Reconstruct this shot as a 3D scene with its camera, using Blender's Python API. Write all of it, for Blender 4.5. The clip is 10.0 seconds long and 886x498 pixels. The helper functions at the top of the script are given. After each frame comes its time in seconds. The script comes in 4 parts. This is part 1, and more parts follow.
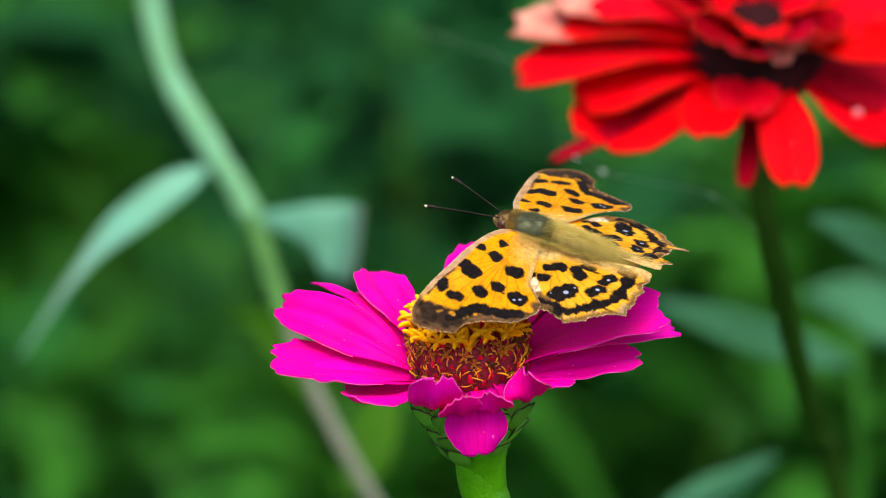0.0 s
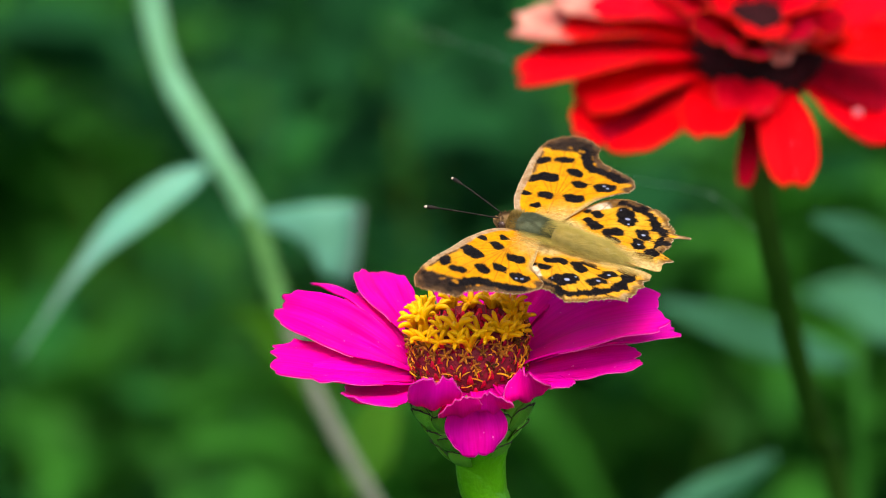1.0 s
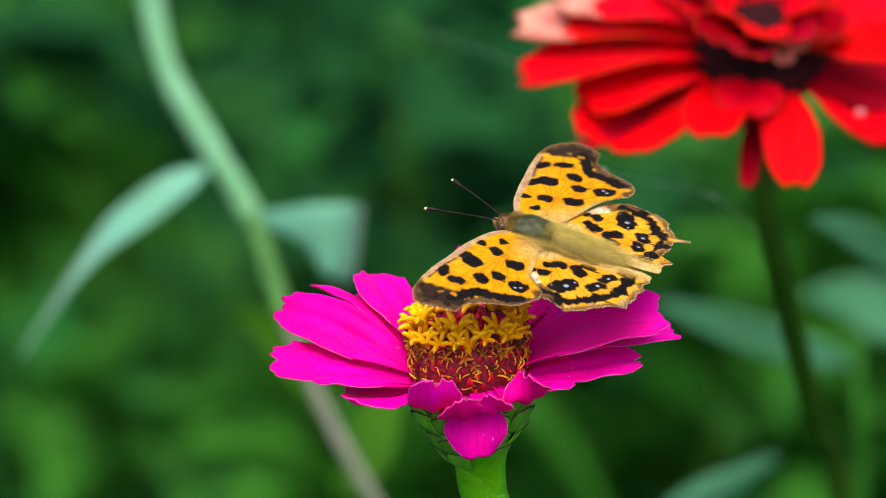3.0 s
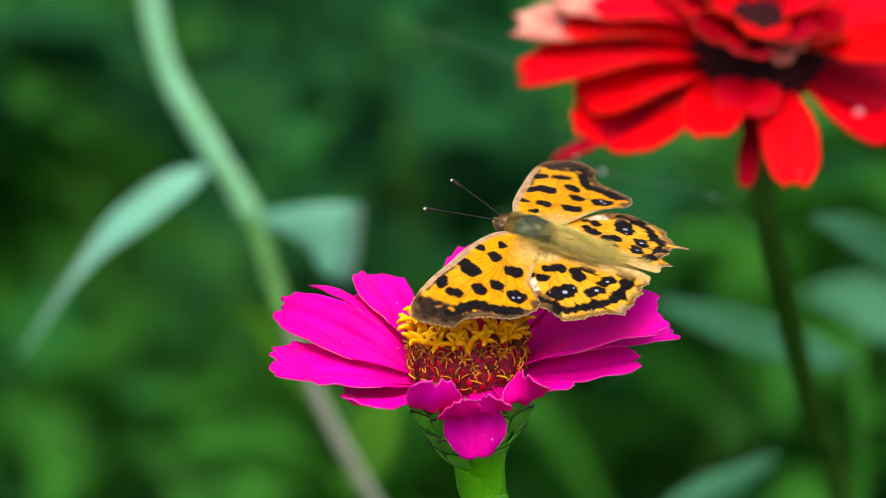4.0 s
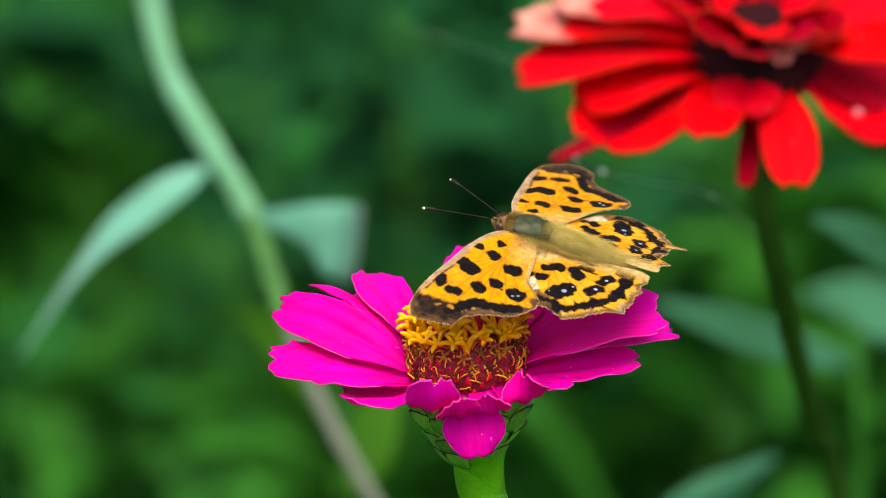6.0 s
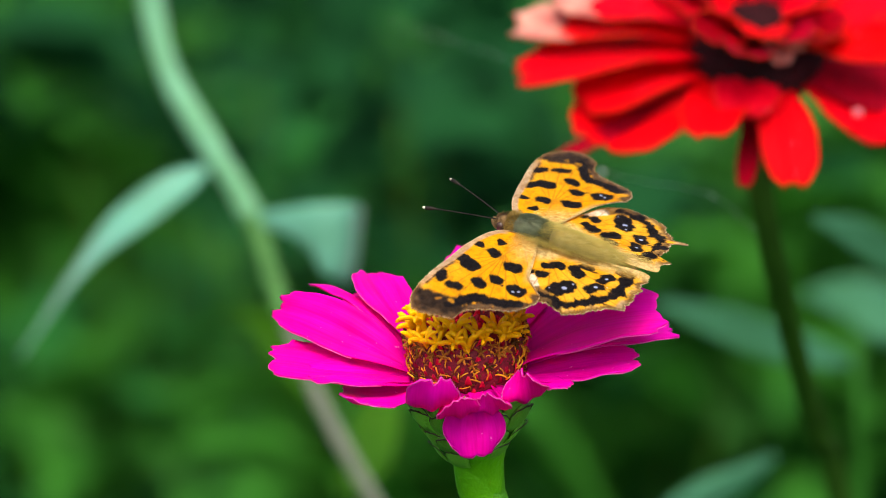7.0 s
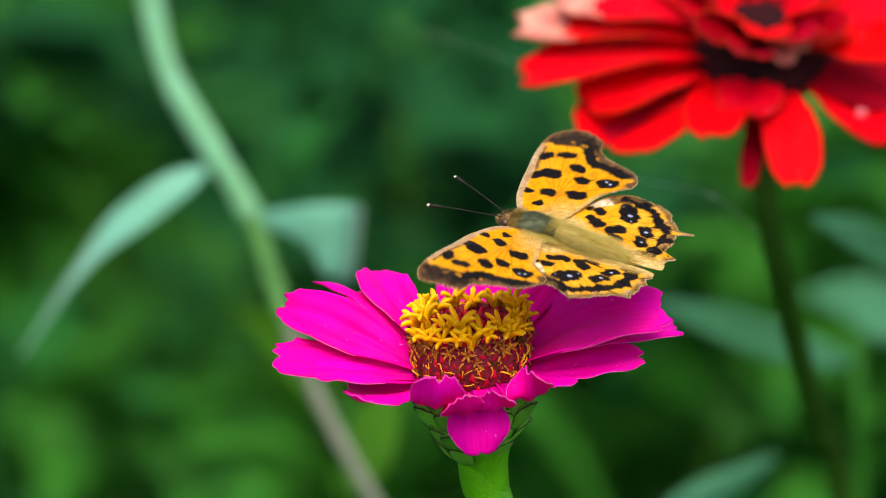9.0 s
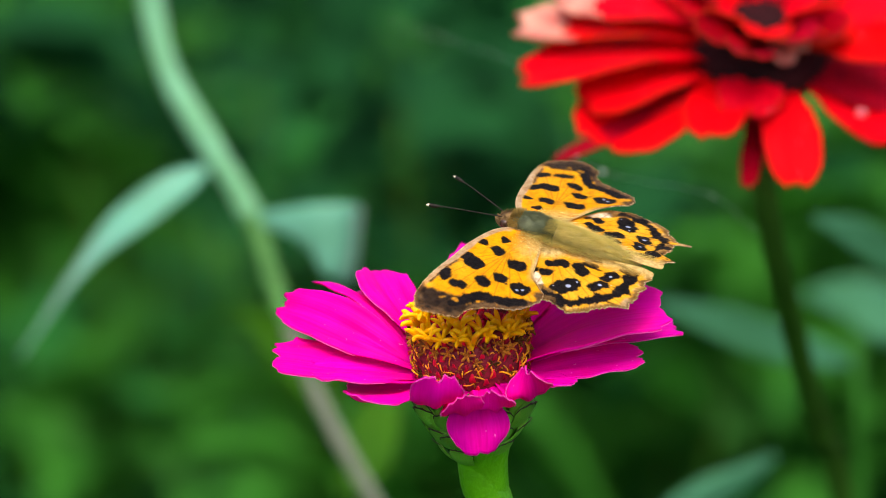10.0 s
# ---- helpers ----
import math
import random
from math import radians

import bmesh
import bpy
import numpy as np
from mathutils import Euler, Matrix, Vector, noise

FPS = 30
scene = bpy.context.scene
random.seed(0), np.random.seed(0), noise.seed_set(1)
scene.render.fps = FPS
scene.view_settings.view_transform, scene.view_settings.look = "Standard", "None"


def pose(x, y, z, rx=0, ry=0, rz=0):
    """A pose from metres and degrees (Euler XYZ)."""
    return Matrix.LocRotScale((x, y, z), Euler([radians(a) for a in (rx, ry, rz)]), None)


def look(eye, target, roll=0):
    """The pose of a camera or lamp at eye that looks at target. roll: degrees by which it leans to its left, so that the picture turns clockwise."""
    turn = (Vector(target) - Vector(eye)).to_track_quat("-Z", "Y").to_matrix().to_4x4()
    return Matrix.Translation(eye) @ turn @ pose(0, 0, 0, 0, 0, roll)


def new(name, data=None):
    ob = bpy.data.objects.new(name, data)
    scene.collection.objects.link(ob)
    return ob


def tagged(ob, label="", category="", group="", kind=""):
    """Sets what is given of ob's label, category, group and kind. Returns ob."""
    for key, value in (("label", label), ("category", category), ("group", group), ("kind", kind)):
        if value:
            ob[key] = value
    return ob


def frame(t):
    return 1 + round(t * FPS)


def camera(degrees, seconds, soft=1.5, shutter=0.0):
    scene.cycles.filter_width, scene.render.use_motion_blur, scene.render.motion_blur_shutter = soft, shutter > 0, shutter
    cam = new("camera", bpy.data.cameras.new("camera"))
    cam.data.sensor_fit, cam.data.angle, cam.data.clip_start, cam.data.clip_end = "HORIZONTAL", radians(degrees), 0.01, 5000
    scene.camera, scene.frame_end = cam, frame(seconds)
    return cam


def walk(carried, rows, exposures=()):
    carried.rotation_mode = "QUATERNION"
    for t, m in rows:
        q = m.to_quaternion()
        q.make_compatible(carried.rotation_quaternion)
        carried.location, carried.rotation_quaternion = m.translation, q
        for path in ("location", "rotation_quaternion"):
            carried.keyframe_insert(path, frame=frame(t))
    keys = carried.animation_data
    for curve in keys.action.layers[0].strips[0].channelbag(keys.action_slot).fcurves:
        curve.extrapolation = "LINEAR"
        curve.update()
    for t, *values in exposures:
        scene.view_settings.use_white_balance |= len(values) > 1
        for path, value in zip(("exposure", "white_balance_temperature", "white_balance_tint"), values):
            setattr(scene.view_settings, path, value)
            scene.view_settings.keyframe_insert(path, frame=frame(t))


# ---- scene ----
# ---------------------------------------------------------------- camera
MM = 0.001
TILT = radians(17.0)                      # the camera looks down by this angle
CENTRE = Vector((0.0, 0.0, 0.70))         # middle of the subject
RIGHT = Vector((1, 0, 0))
UPWARD = Vector((0, math.sin(TILT), math.cos(TILT)))
NEAR = Vector((0, -math.cos(TILT), math.sin(TILT)))
DIST = 0.8065


def place(a, b, c=0.0):
    """World point from millimetres to the right, upward and nearer than the subject's middle."""
    return CENTRE + (RIGHT * a + UPWARD * b + NEAR * c) * MM


cam = camera(10.0, 10.0, soft=0.7, shutter=0.5)
cam.data.dof.use_dof = True
cam.data.dof.focus_distance = DIST - 0.004
cam.data.dof.aperture_fstop = 16.0
EYE = CENTRE + NEAR * DIST
walk(cam, [(0.0, look(EYE, CENTRE)), (10.0, look(EYE, CENTRE))])

# ---------------------------------------------------------------- light
world = bpy.data.worlds.new("world")
scene.world = world
world.use_nodes = True
wn, wl = world.node_tree.nodes, world.node_tree.links
SUN_EL, SUN_AZ = radians(66), radians(180)     # azimuth clockwise from +y
sky = wn.new("ShaderNodeTexSky")
sky.sky_type, sky.sun_disc = "NISHITA", False
sky.sun_elevation, sky.sun_rotation = SUN_EL, SUN_AZ
sky.air_density, sky.dust_density, sky.ozone_density = 0.7, 6.0, 0.0
wn["Background"].inputs["Strength"].default_value = 0.215
wl.new(sky.outputs["Color"], wn["Background"].inputs["Color"])
sun_data = bpy.data.lights.new("sun", "SUN")
sun_data.energy, sun_data.angle, sun_data.color = 0.95, radians(45), (1.0, 0.96, 0.90)
sun = new("sun", sun_data)
sun_dir = Vector((math.sin(SUN_AZ) * math.cos(SUN_EL), math.cos(SUN_AZ) * math.cos(SUN_EL), math.sin(SUN_EL)))
sun.matrix_world = look(sun_dir * 5, (0, 0, 0))
scene.view_settings.exposure = 0.54


# ---------------------------------------------------------------- materials
def nodes_of(name):
    m = bpy.data.materials.new(name)
    m.use_nodes = True
    return m, m.node_tree.nodes, m.node_tree.links, m.node_tree.nodes["Principled BSDF"]


def mixed(n, l, fac, a, b, mode="MIX"):
    """A colour mix; a and b are colours or sockets, fac a number or a socket."""
    x = n.new("ShaderNodeMix")
    x.data_type, x.blend_type = "RGBA", mode
    for i, v in ((0, fac), (6, a), (7, b)):
        if hasattr(v, "is_linked"):
            l.new(v, x.inputs[i])
        else:
            x.inputs[i].default_value = v if i == 0 else (*v[:3], 1.0)
    return x.outputs[2]


def noisy(n, l, scale, detail=4.0, low=0.35, high=0.65, coords=None):
    t = n.new("ShaderNodeTexNoise")
    t.inputs["Scale"].default_value, t.inputs["Detail"].default_value = scale, detail
    if coords is not None:
        l.new(coords, t.inputs["Vector"])
    r = n.new("ShaderNodeMapRange")
    r.inputs["From Min"].default_value, r.inputs["From Max"].default_value = low, high
    l.new(t.outputs["Fac"], r.inputs["Value"])
    return r.outputs["Result"]


def surface(name, base, other, rough=0.5, scale=300.0, fine=2500.0, relief=0.1, thin=0.0, vary=0.0, sheen=0.0, spec=0.35, thin_tint=None, strands=0.0):
    """A grown surface: two tones at two scales, fine relief, and light passing through where it is thin."""
    m, n, l, p = nodes_of(name)
    co = n.new("ShaderNodeTexCoord").outputs["Object"]
    col = mixed(n, l, noisy(n, l, scale, coords=co), base, other)
    fine_n = noisy(n, l, fine, 3.0, 0.3, 0.7, co)
    dark = [c * 0.72 for c in base]
    col = mixed(n, l, mulled(n, l, fine_n, 0.35), col, dark)
    if vary:
        info = n.new("ShaderNodeObjectInfo").outputs["Random"]
        hue = n.new("ShaderNodeHueSaturation")
        r = n.new("ShaderNodeMapRange")
        r.inputs["To Min"].default_value, r.inputs["To Max"].default_value = 1 - vary, 1 + vary
        l.new(info, r.inputs["Value"])
        l.new(r.outputs["Result"], hue.inputs["Value"])
        l.new(col, hue.inputs["Color"])
        col = hue.outputs["Color"]
    if strands:
        island = n.new("ShaderNodeNewGeometry").outputs["Random Per Island"]
        col = mixed(n, l, mulled(n, l, island, strands), col, [c * 0.22 for c in base])
    l.new(col, p.inputs["Base Color"])
    p.inputs["Roughness"].default_value = rough
    p.inputs["Specular IOR Level"].default_value = spec
    p.inputs["Sheen Weight"].default_value = sheen
    b = n.new("ShaderNodeBump")
    b.inputs["Strength"].default_value, b.inputs["Distance"].default_value = relief, 0.0004
    l.new(fine_n, b.inputs["Height"])
    l.new(b.outputs["Normal"], p.inputs["Normal"])
    if thin:
        tr = n.new("ShaderNodeBsdfTranslucent")
        l.new(mixed(n, l, 1.0, col, thin_tint or (1, 1, 1), "MULTIPLY"), tr.inputs["Color"])
        mx = n.new("ShaderNodeMixShader")
        mx.inputs[0].default_value = thin
        l.new(p.outputs[0], mx.inputs[1])
        l.new(tr.outputs[0], mx.inputs[2])
        l.new(mx.outputs[0], n["Material Output"].inputs["Surface"])
    return m


def mulled(n, l, socket, k):
    x = n.new("ShaderNodeMath")
    x.operation = "MULTIPLY"
    l.new(socket, x.inputs[0])
    x.inputs[1].default_value = k
    return x.outputs[0]


def streaked(name, base, other, fold_shade, shade, depth=0.32):
    """A petal: two tones, darker streaks along its length (veins and painted fold shade), a few pale scuffs; light
    passes through.
    """
    m, n, l, p = nodes_of(name)
    co = n.new("ShaderNodeTexCoord").outputs["Object"]
    lay = n.new("ShaderNodeAttribute")
    lay.attribute_name = "lay"
    mp = n.new("ShaderNodeMapping")
    mp.inputs["Scale"].default_value = (9.0, 1.2, 1.0)
    l.new(lay.outputs["Vector"], mp.inputs["Vector"])
    streak = noisy(n, l, 1.6, 5.0, 0.40, 0.68, mp.outputs["Vector"])
    col = mixed(n, l, noisy(n, l, 140, coords=co), base, other)
    info = n.new("ShaderNodeObjectInfo").outputs["Random"]
    col = mixed(n, l, mulled(n, l, info, 0.55), col, shade)
    # streaks darken the colour as fine veins and as shade in the folds
    col = mixed(n, l, mulled(n, l, streak, depth), col, fold_shade)
    col = mixed(n, l, mulled(n, l, noisy(n, l, 1100, 2.0, 0.73, 0.76, co), 0.5), col, (0.95, 0.45, 0.75))
    l.new(col, p.inputs["Base Color"])
    p.inputs["Roughness"].default_value, p.inputs["Specular IOR Level"].default_value = 0.55, 0.04
    b = n.new("ShaderNodeBump")
    b.inputs["Strength"].default_value, b.inputs["Distance"].default_value = 0.14, 0.0004
    l.new(streak, b.inputs["Height"])
    l.new(b.outputs["Normal"], p.inputs["Normal"])
    tr = n.new("ShaderNodeBsdfTranslucent")
    l.new(mixed(n, l, 1.0, col, (1.0, 1.0, 0.45), "MULTIPLY"), tr.inputs["Color"])
    mx = n.new("ShaderNodeMixShader")
    mx.inputs[0].default_value = 0.34
    l.new(p.outputs[0], mx.inputs[1])
    l.new(tr.outputs[0], mx.inputs[2])
    l.new(mx.outputs[0], n["Material Output"].inputs["Surface"])
    return m


M_PINK = streaked("pink_petal", (0.93, 0.0, 0.60), (0.90, 0.0, 0.42), (0.55, 0.0, 0.13), (0.88, 0.0, 0.28), 0.26)
M_PINK_EDGE = surface("petal_edge", (0.95, 0.16, 0.58), (0.9, 0.06, 0.45), 0.6, 300, 1500, 0.1, thin=0.3, spec=0.1)
M_RED = streaked("red_petal", (0.88, 0.0, 0.0), (0.78, 0.0, 0.002), (0.22, 0.0, 0.001), (0.80, 0.0, 0.03), 0.35)
# darker red copy: crimson inner petals, and petals with shade painted into their colour
M_RED_SHADE = streaked("crimson_shade_petal", (0.46, 0.0, 0.004), (0.32, 0.0, 0.008), (0.05, 0.0, 0.002), (0.42, 0.0, 0.03), 0.5)
M_RED_EDGE = surface("orange_petal_edge", (0.75, 0.10, 0.01), (0.65, 0.05, 0.01), 0.6, 90, 1200, 0.12, thin=0.3, spec=0.1)
M_CREAM = surface("faded_petal", (0.72, 0.36, 0.26), (0.60, 0.12, 0.10), 0.6, 200, 1500, 0.1, thin=0.3)
M_YELLOW = surface("yellow_floret", (0.97, 0.60, 0.0), (0.90, 0.42, 0.0), 0.45, 500, 3000, 0.1, thin=0.15, vary=0.12, spec=0.15)
M_ORANGE = surface("orange_stigma", (0.90, 0.46, 0.01), (0.70, 0.25, 0.0), 0.5, 500, 3000, 0.1, vary=0.25)
M_OLD = surface("withered_floret", (0.42, 0.15, 0.008), (0.08, 0.022, 0.01), 0.6, 350, 3000, 0.2, vary=0.75, spec=0.15)
M_CHAFF = surface("red_chaff", (0.66, 0.004, 0.05), (0.42, 0.005, 0.02), 0.5, 400, 2500, 0.15, thin=0.2, vary=0.6, spec=0.2)
M_CONE = surface("dark_cone", (0.24, 0.005, 0.025), (0.10, 0.006, 0.010), 0.7, 500, 2500, 0.3)
# near-black disc colour that paints the shade between the red petal tiers
M_CONE_SHADE = surface("shade_dark_cone", (0.024, 0.003, 0.005), (0.012, 0.003, 0.003), 0.8, 200, 1500, 0.4, spec=0.1)
M_BRACT = surface("green_bract", (0.20, 0.54, 0.04), (0.10, 0.33, 0.022), 0.36, 250, 2200, 0.2, thin=0.1, vary=0.35, spec=0.3)
M_RIM = surface("dark_bract_edge", (0.03, 0.025, 0.012), (0.05, 0.03, 0.02), 0.6, 400, 2500, 0.2)
M_REDSTEM = surface("olive_stem", (0.036, 0.105, 0.010), (0.026, 0.075, 0.008), 0.7, 150, 1200, 0.2, spec=0.04)
M_STEM = surface("green_stem", (0.11, 0.43, 0.002), (0.07, 0.31, 0.001), 0.28, 150, 1100, 0.35, spec=0.4)
M_PALESTEM = surface("pale_stem", (0.16, 0.44, 0.24), (0.11, 0.33, 0.14), 0.5, 100, 1200, 0.2, sheen=0.3)
M_MIDSTEM = surface("mid_green_stem", (0.10, 0.27, 0.07), (0.07, 0.20, 0.05), 0.5, 100, 1200, 0.2, spec=0.2)
M_GREYSTEM = surface("dry_stem", (0.17, 0.19, 0.14), (0.11, 0.14, 0.09), 0.7, 90, 900, 0.3)
M_PALELEAF = surface("pale_leaf", (0.14, 0.44, 0.30), (0.10, 0.33, 0.20), 0.45, 60, 700, 0.25, thin=0.25, sheen=0.3)
M_MIDLEAF = surface("blue_green_leaf", (0.10, 0.35, 0.19), (0.07, 0.26, 0.12), 0.5, 60, 700, 0.25, thin=0.25, spec=0.2)
M_LEAF = surface("green_leaf", (0.033, 0.205, 0.034), (0.024, 0.155, 0.032), 0.62, 25, 500, 0.25, thin=0.3, spec=0.05)
M_LEAF_LIGHT = surface("light_leaf", (0.040, 0.205, 0.016), (0.027, 0.150, 0.016), 0.55, 25, 500, 0.25, thin=0.35, spec=0.12)
M_FRESH = surface("fresh_leaf", (0.060, 0.21, 0.006), (0.040, 0.155, 0.006), 0.5, 40, 600, 0.25, thin=0.35, spec=0.15)
# darker copy of the green leaf: the bed's deep shade is in its colour
M_LEAF_SHADE = surface("shade_leaf", (0.0115, 0.080, 0.020), (0.009, 0.058, 0.018), 0.65, 25, 500, 0.25, thin=0.25, spec=0.03)
M_SOIL = surface("soil", (0.022, 0.034, 0.016), (0.012, 0.048, 0.014), 0.95, 6, 120, 0.8)
M_THORAX = surface("thorax_fur", (0.30, 0.34, 0.19), (0.16, 0.19, 0.10), 0.9, 900, 5000, 0.6, sheen=0.15, thin=0.1)
M_ABDOMEN = surface("abdomen_fur", (0.74, 0.64, 0.26), (0.54, 0.48, 0.16), 0.9, 700, 5000, 0.6, sheen=0.4)
M_SILK = surface("pale_silk", (0.75, 0.80, 0.82), (0.6, 0.68, 0.7), 0.35, 600, 3000, 0.1, thin=0.3)
M_GLINT = surface("pink_dew_glint", (0.80, 0.20, 0.24), (0.7, 0.12, 0.16), 0.1, 600, 3000, 0.05, thin=0.3, spec=0.6)
M_BELLY = surface("belly_hair", (0.86, 0.56, 0.38), (0.66, 0.40, 0.26), 0.8, 600, 4000, 0.1, thin=0.2)
M_HAIR = surface("tawny_hair", (0.95, 0.84, 0.36), (0.76, 0.68, 0.22), 0.8, 600, 4000, 0.1, thin=0.35, strands=0.25)
M_COLLAR = surface("golden_hair", (0.62, 0.42, 0.10), (0.32, 0.22, 0.06), 0.8, 600, 4000, 0.1, thin=0.2, strands=0.8)
M_HEAD = surface("brown_head", (0.24, 0.14, 0.045), (0.10, 0.06, 0.03), 0.85, 900, 5000, 0.5)
M_EYE = surface("dark_eye", (0.10, 0.05, 0.03), (0.04, 0.02, 0.015), 0.2, 900, 5000, 0.1, spec=0.6)
M_FEELER = surface("dark_feeler", (0.010, 0.009, 0.008), (0.03, 0.026, 0.02), 0.7, 900, 5000, 0.2, spec=0.1)
M_TIP = surface("cream_tip", (0.75, 0.68, 0.5), (0.6, 0.5, 0.35), 0.6, 900, 5000, 0.1)
M_LEG = surface("pinkish_leg", (0.86, 0.66, 0.58), (0.76, 0.54, 0.46), 0.5, 900, 5000, 0.1, thin=0.3)


def wing_top():
    """Upper wing: orange scales with black marks, pale patches, brown borders and white pupils from the mesh's mark layers."""
    m, n, l, p = nodes_of("wing_upper")
    co = n.new("ShaderNodeTexCoord").outputs["Object"]
    marks = n.new("ShaderNodeAttribute")
    marks.attribute_name = "marks"
    extra = n.new("ShaderNodeAttribute")
    extra.attribute_name = "extra"
    s1, s2 = n.new("ShaderNodeSeparateColor"), n.new("ShaderNodeSeparateColor")
    l.new(marks.outputs["Color"], s1.inputs[0])
    l.new(extra.outputs["Color"], s2.inputs[0])
    black, cream, border = s1.outputs
    pupil, fuzz, vein = s2.outputs
    col = mixed(n, l, noisy(n, l, 350, coords=co), (0.80, 0.37, 0.0), (0.74, 0.28, 0.0))
    col = mixed(n, l, mulled(n, l, noisy(n, l, 110, 3, 0.4, 0.7, co), 0.6), col, (0.82, 0.41, 0.005))
    col = mixed(n, l, mulled(n, l, noisy(n, l, 700, 5, 0.5, 0.75, co), 0.45), col, (0.36, 0.13, 0.005))
    col = mixed(n, l, marks.outputs["Alpha"], col, mixed(n, l, noisy(n, l, 500, 4, coords=co), (0.85, 0.47, 0.03), (0.78, 0.37, 0.01)))
    col = mixed(n, l, cream, col, mixed(n, l, noisy(n, l, 700, 4, coords=co), (0.86, 0.78, 0.56), (0.52, 0.40, 0.26)))
    col = mixed(n, l, mulled(n, l, vein, 0.50), col, (0.28, 0.10, 0.01))
    brown = mixed(n, l, noisy(n, l, 900, 3, coords=co), (0.018, 0.014, 0.012), (0.105, 0.075, 0.046))
    col = mixed(n, l, border, col, brown)
    col = mixed(n, l, fuzz, col, mixed(n, l, noisy(n, l, 1500, coords=co), (0.72, 0.55, 0.22), (0.46, 0.34, 0.12)))
    col = mixed(n, l, mulled(n, l, noisy(n, l, 1900, 4, 0.52, 0.72, co), 0.38), col, (0.20, 0.07, 0.004))
    grain = noisy(n, l, 5200, 2, 0.3, 0.7, co)
    col = mixed(n, l, mulled(n, l, grain, 0.30), col, (0.30, 0.11, 0.0))
    col = mixed(n, l, black, col, mixed(n, l, noisy(n, l, 1500, coords=co), (0.003, 0.0025, 0.003), (0.012, 0.009, 0.009)))
    col = mixed(n, l, pupil, col, (0.33, 0.37, 0.54))
    l.new(col, p.inputs["Base Color"])
    p.inputs["Roughness"].default_value = 0.6
    p.inputs["Specular IOR Level"].default_value = 0.04
    p.inputs["Sheen Weight"].default_value, p.inputs["Sheen Roughness"].default_value = 0.02, 0.35
    p.inputs["Sheen Tint"].default_value = (1.0, 0.82, 0.55, 1.0)
    b = n.new("ShaderNodeBump")
    b.inputs["Strength"].default_value, b.inputs["Distance"].default_value = 0.35, 0.0002
    l.new(grain, b.inputs["Height"])
    l.new(b.outputs["Normal"], p.inputs["Normal"])
    tr = n.new("ShaderNodeBsdfTranslucent")
    l.new(col, tr.inputs["Color"])
    mx = n.new("ShaderNodeMixShader")
    mx.inputs[0].default_value = 0.25
    l.new(p.outputs[0], mx.inputs[1])
    l.new(tr.outputs[0], mx.inputs[2])
    l.new(mx.outputs[0], n["Material Output"].inputs["Surface"])
    return m


def wing_under():
    """Underside: rusty brown with dark bars and veins like a dry leaf."""
    m, n, l, p = nodes_of("wing_underside")
    co = n.new("ShaderNodeTexCoord").outputs["Object"]
    extra = n.new("ShaderNodeAttribute")
    extra.attribute_name = "extra"
    s2 = n.new("ShaderNodeSeparateColor")
    l.new(extra.outputs["Color"], s2.inputs[0])
    stretch = n.new("ShaderNodeMapping")
    stretch.inputs["Scale"].default_value = (0.8, 1.7, 1.0)
    l.new(co, stretch.inputs["Vector"])
    stretched = stretch.outputs["Vector"]
    col = mixed(n, l, noisy(n, l, 180, 5, coords=co), (0.98, 0.58, 0.016), (0.92, 0.42, 0.008))
    col = mixed(n, l, noisy(n, l, 260, 3, 0.49, 0.56, stretched), col, (0.20, 0.045, 0.004))
    col = mixed(n, l, mulled(n, l, noisy(n, l, 170, 3, 0.54, 0.66, stretched), 0.6), col, (0.95, 0.56, 0.06))
    col = mixed(n, l, mulled(n, l, s2.outputs[2], 0.6), col, (0.10, 0.04, 0.008))
    l.new(col, p.inputs["Base Color"])
    p.inputs["Roughness"].default_value, p.inputs["Specular IOR Level"].default_value = 0.65, 0.03
    tr = n.new("ShaderNodeBsdfTranslucent")
    l.new(col, tr.inputs["Color"])
    mx = n.new("ShaderNodeMixShader")
    mx.inputs[0].default_value = 0.55
    l.new(p.outputs[0], mx.inputs[1])
    l.new(tr.outputs[0], mx.inputs[2])
    l.new(mx.outputs[0], n["Material Output"].inputs["Surface"])
    return m


M_WING, M_UNDER = wing_top(), wing_under()


# ---------------------------------------------------------------- mesh helpers
def sheet(points, closed=False):
    """Vertices and quads of a grid of rows of points; closed: rows are rings."""
    verts = [p for row in points for p in row]
    k = len(points[0])
    faces = []
    for i in range(len(points) - 1):
        for j in range(k if closed else k - 1):
            a, b = i * k + j, i * k + (j + 1) % k
            faces.append((a, b, b + k, a + k))
    return verts, faces


def joined(*pieces):
    verts, faces = [], []
    for v, f in pieces:
        o = len(verts)
        verts += list(v)
        faces += [tuple(i + o for i in q) for q in f]
    return verts, faces


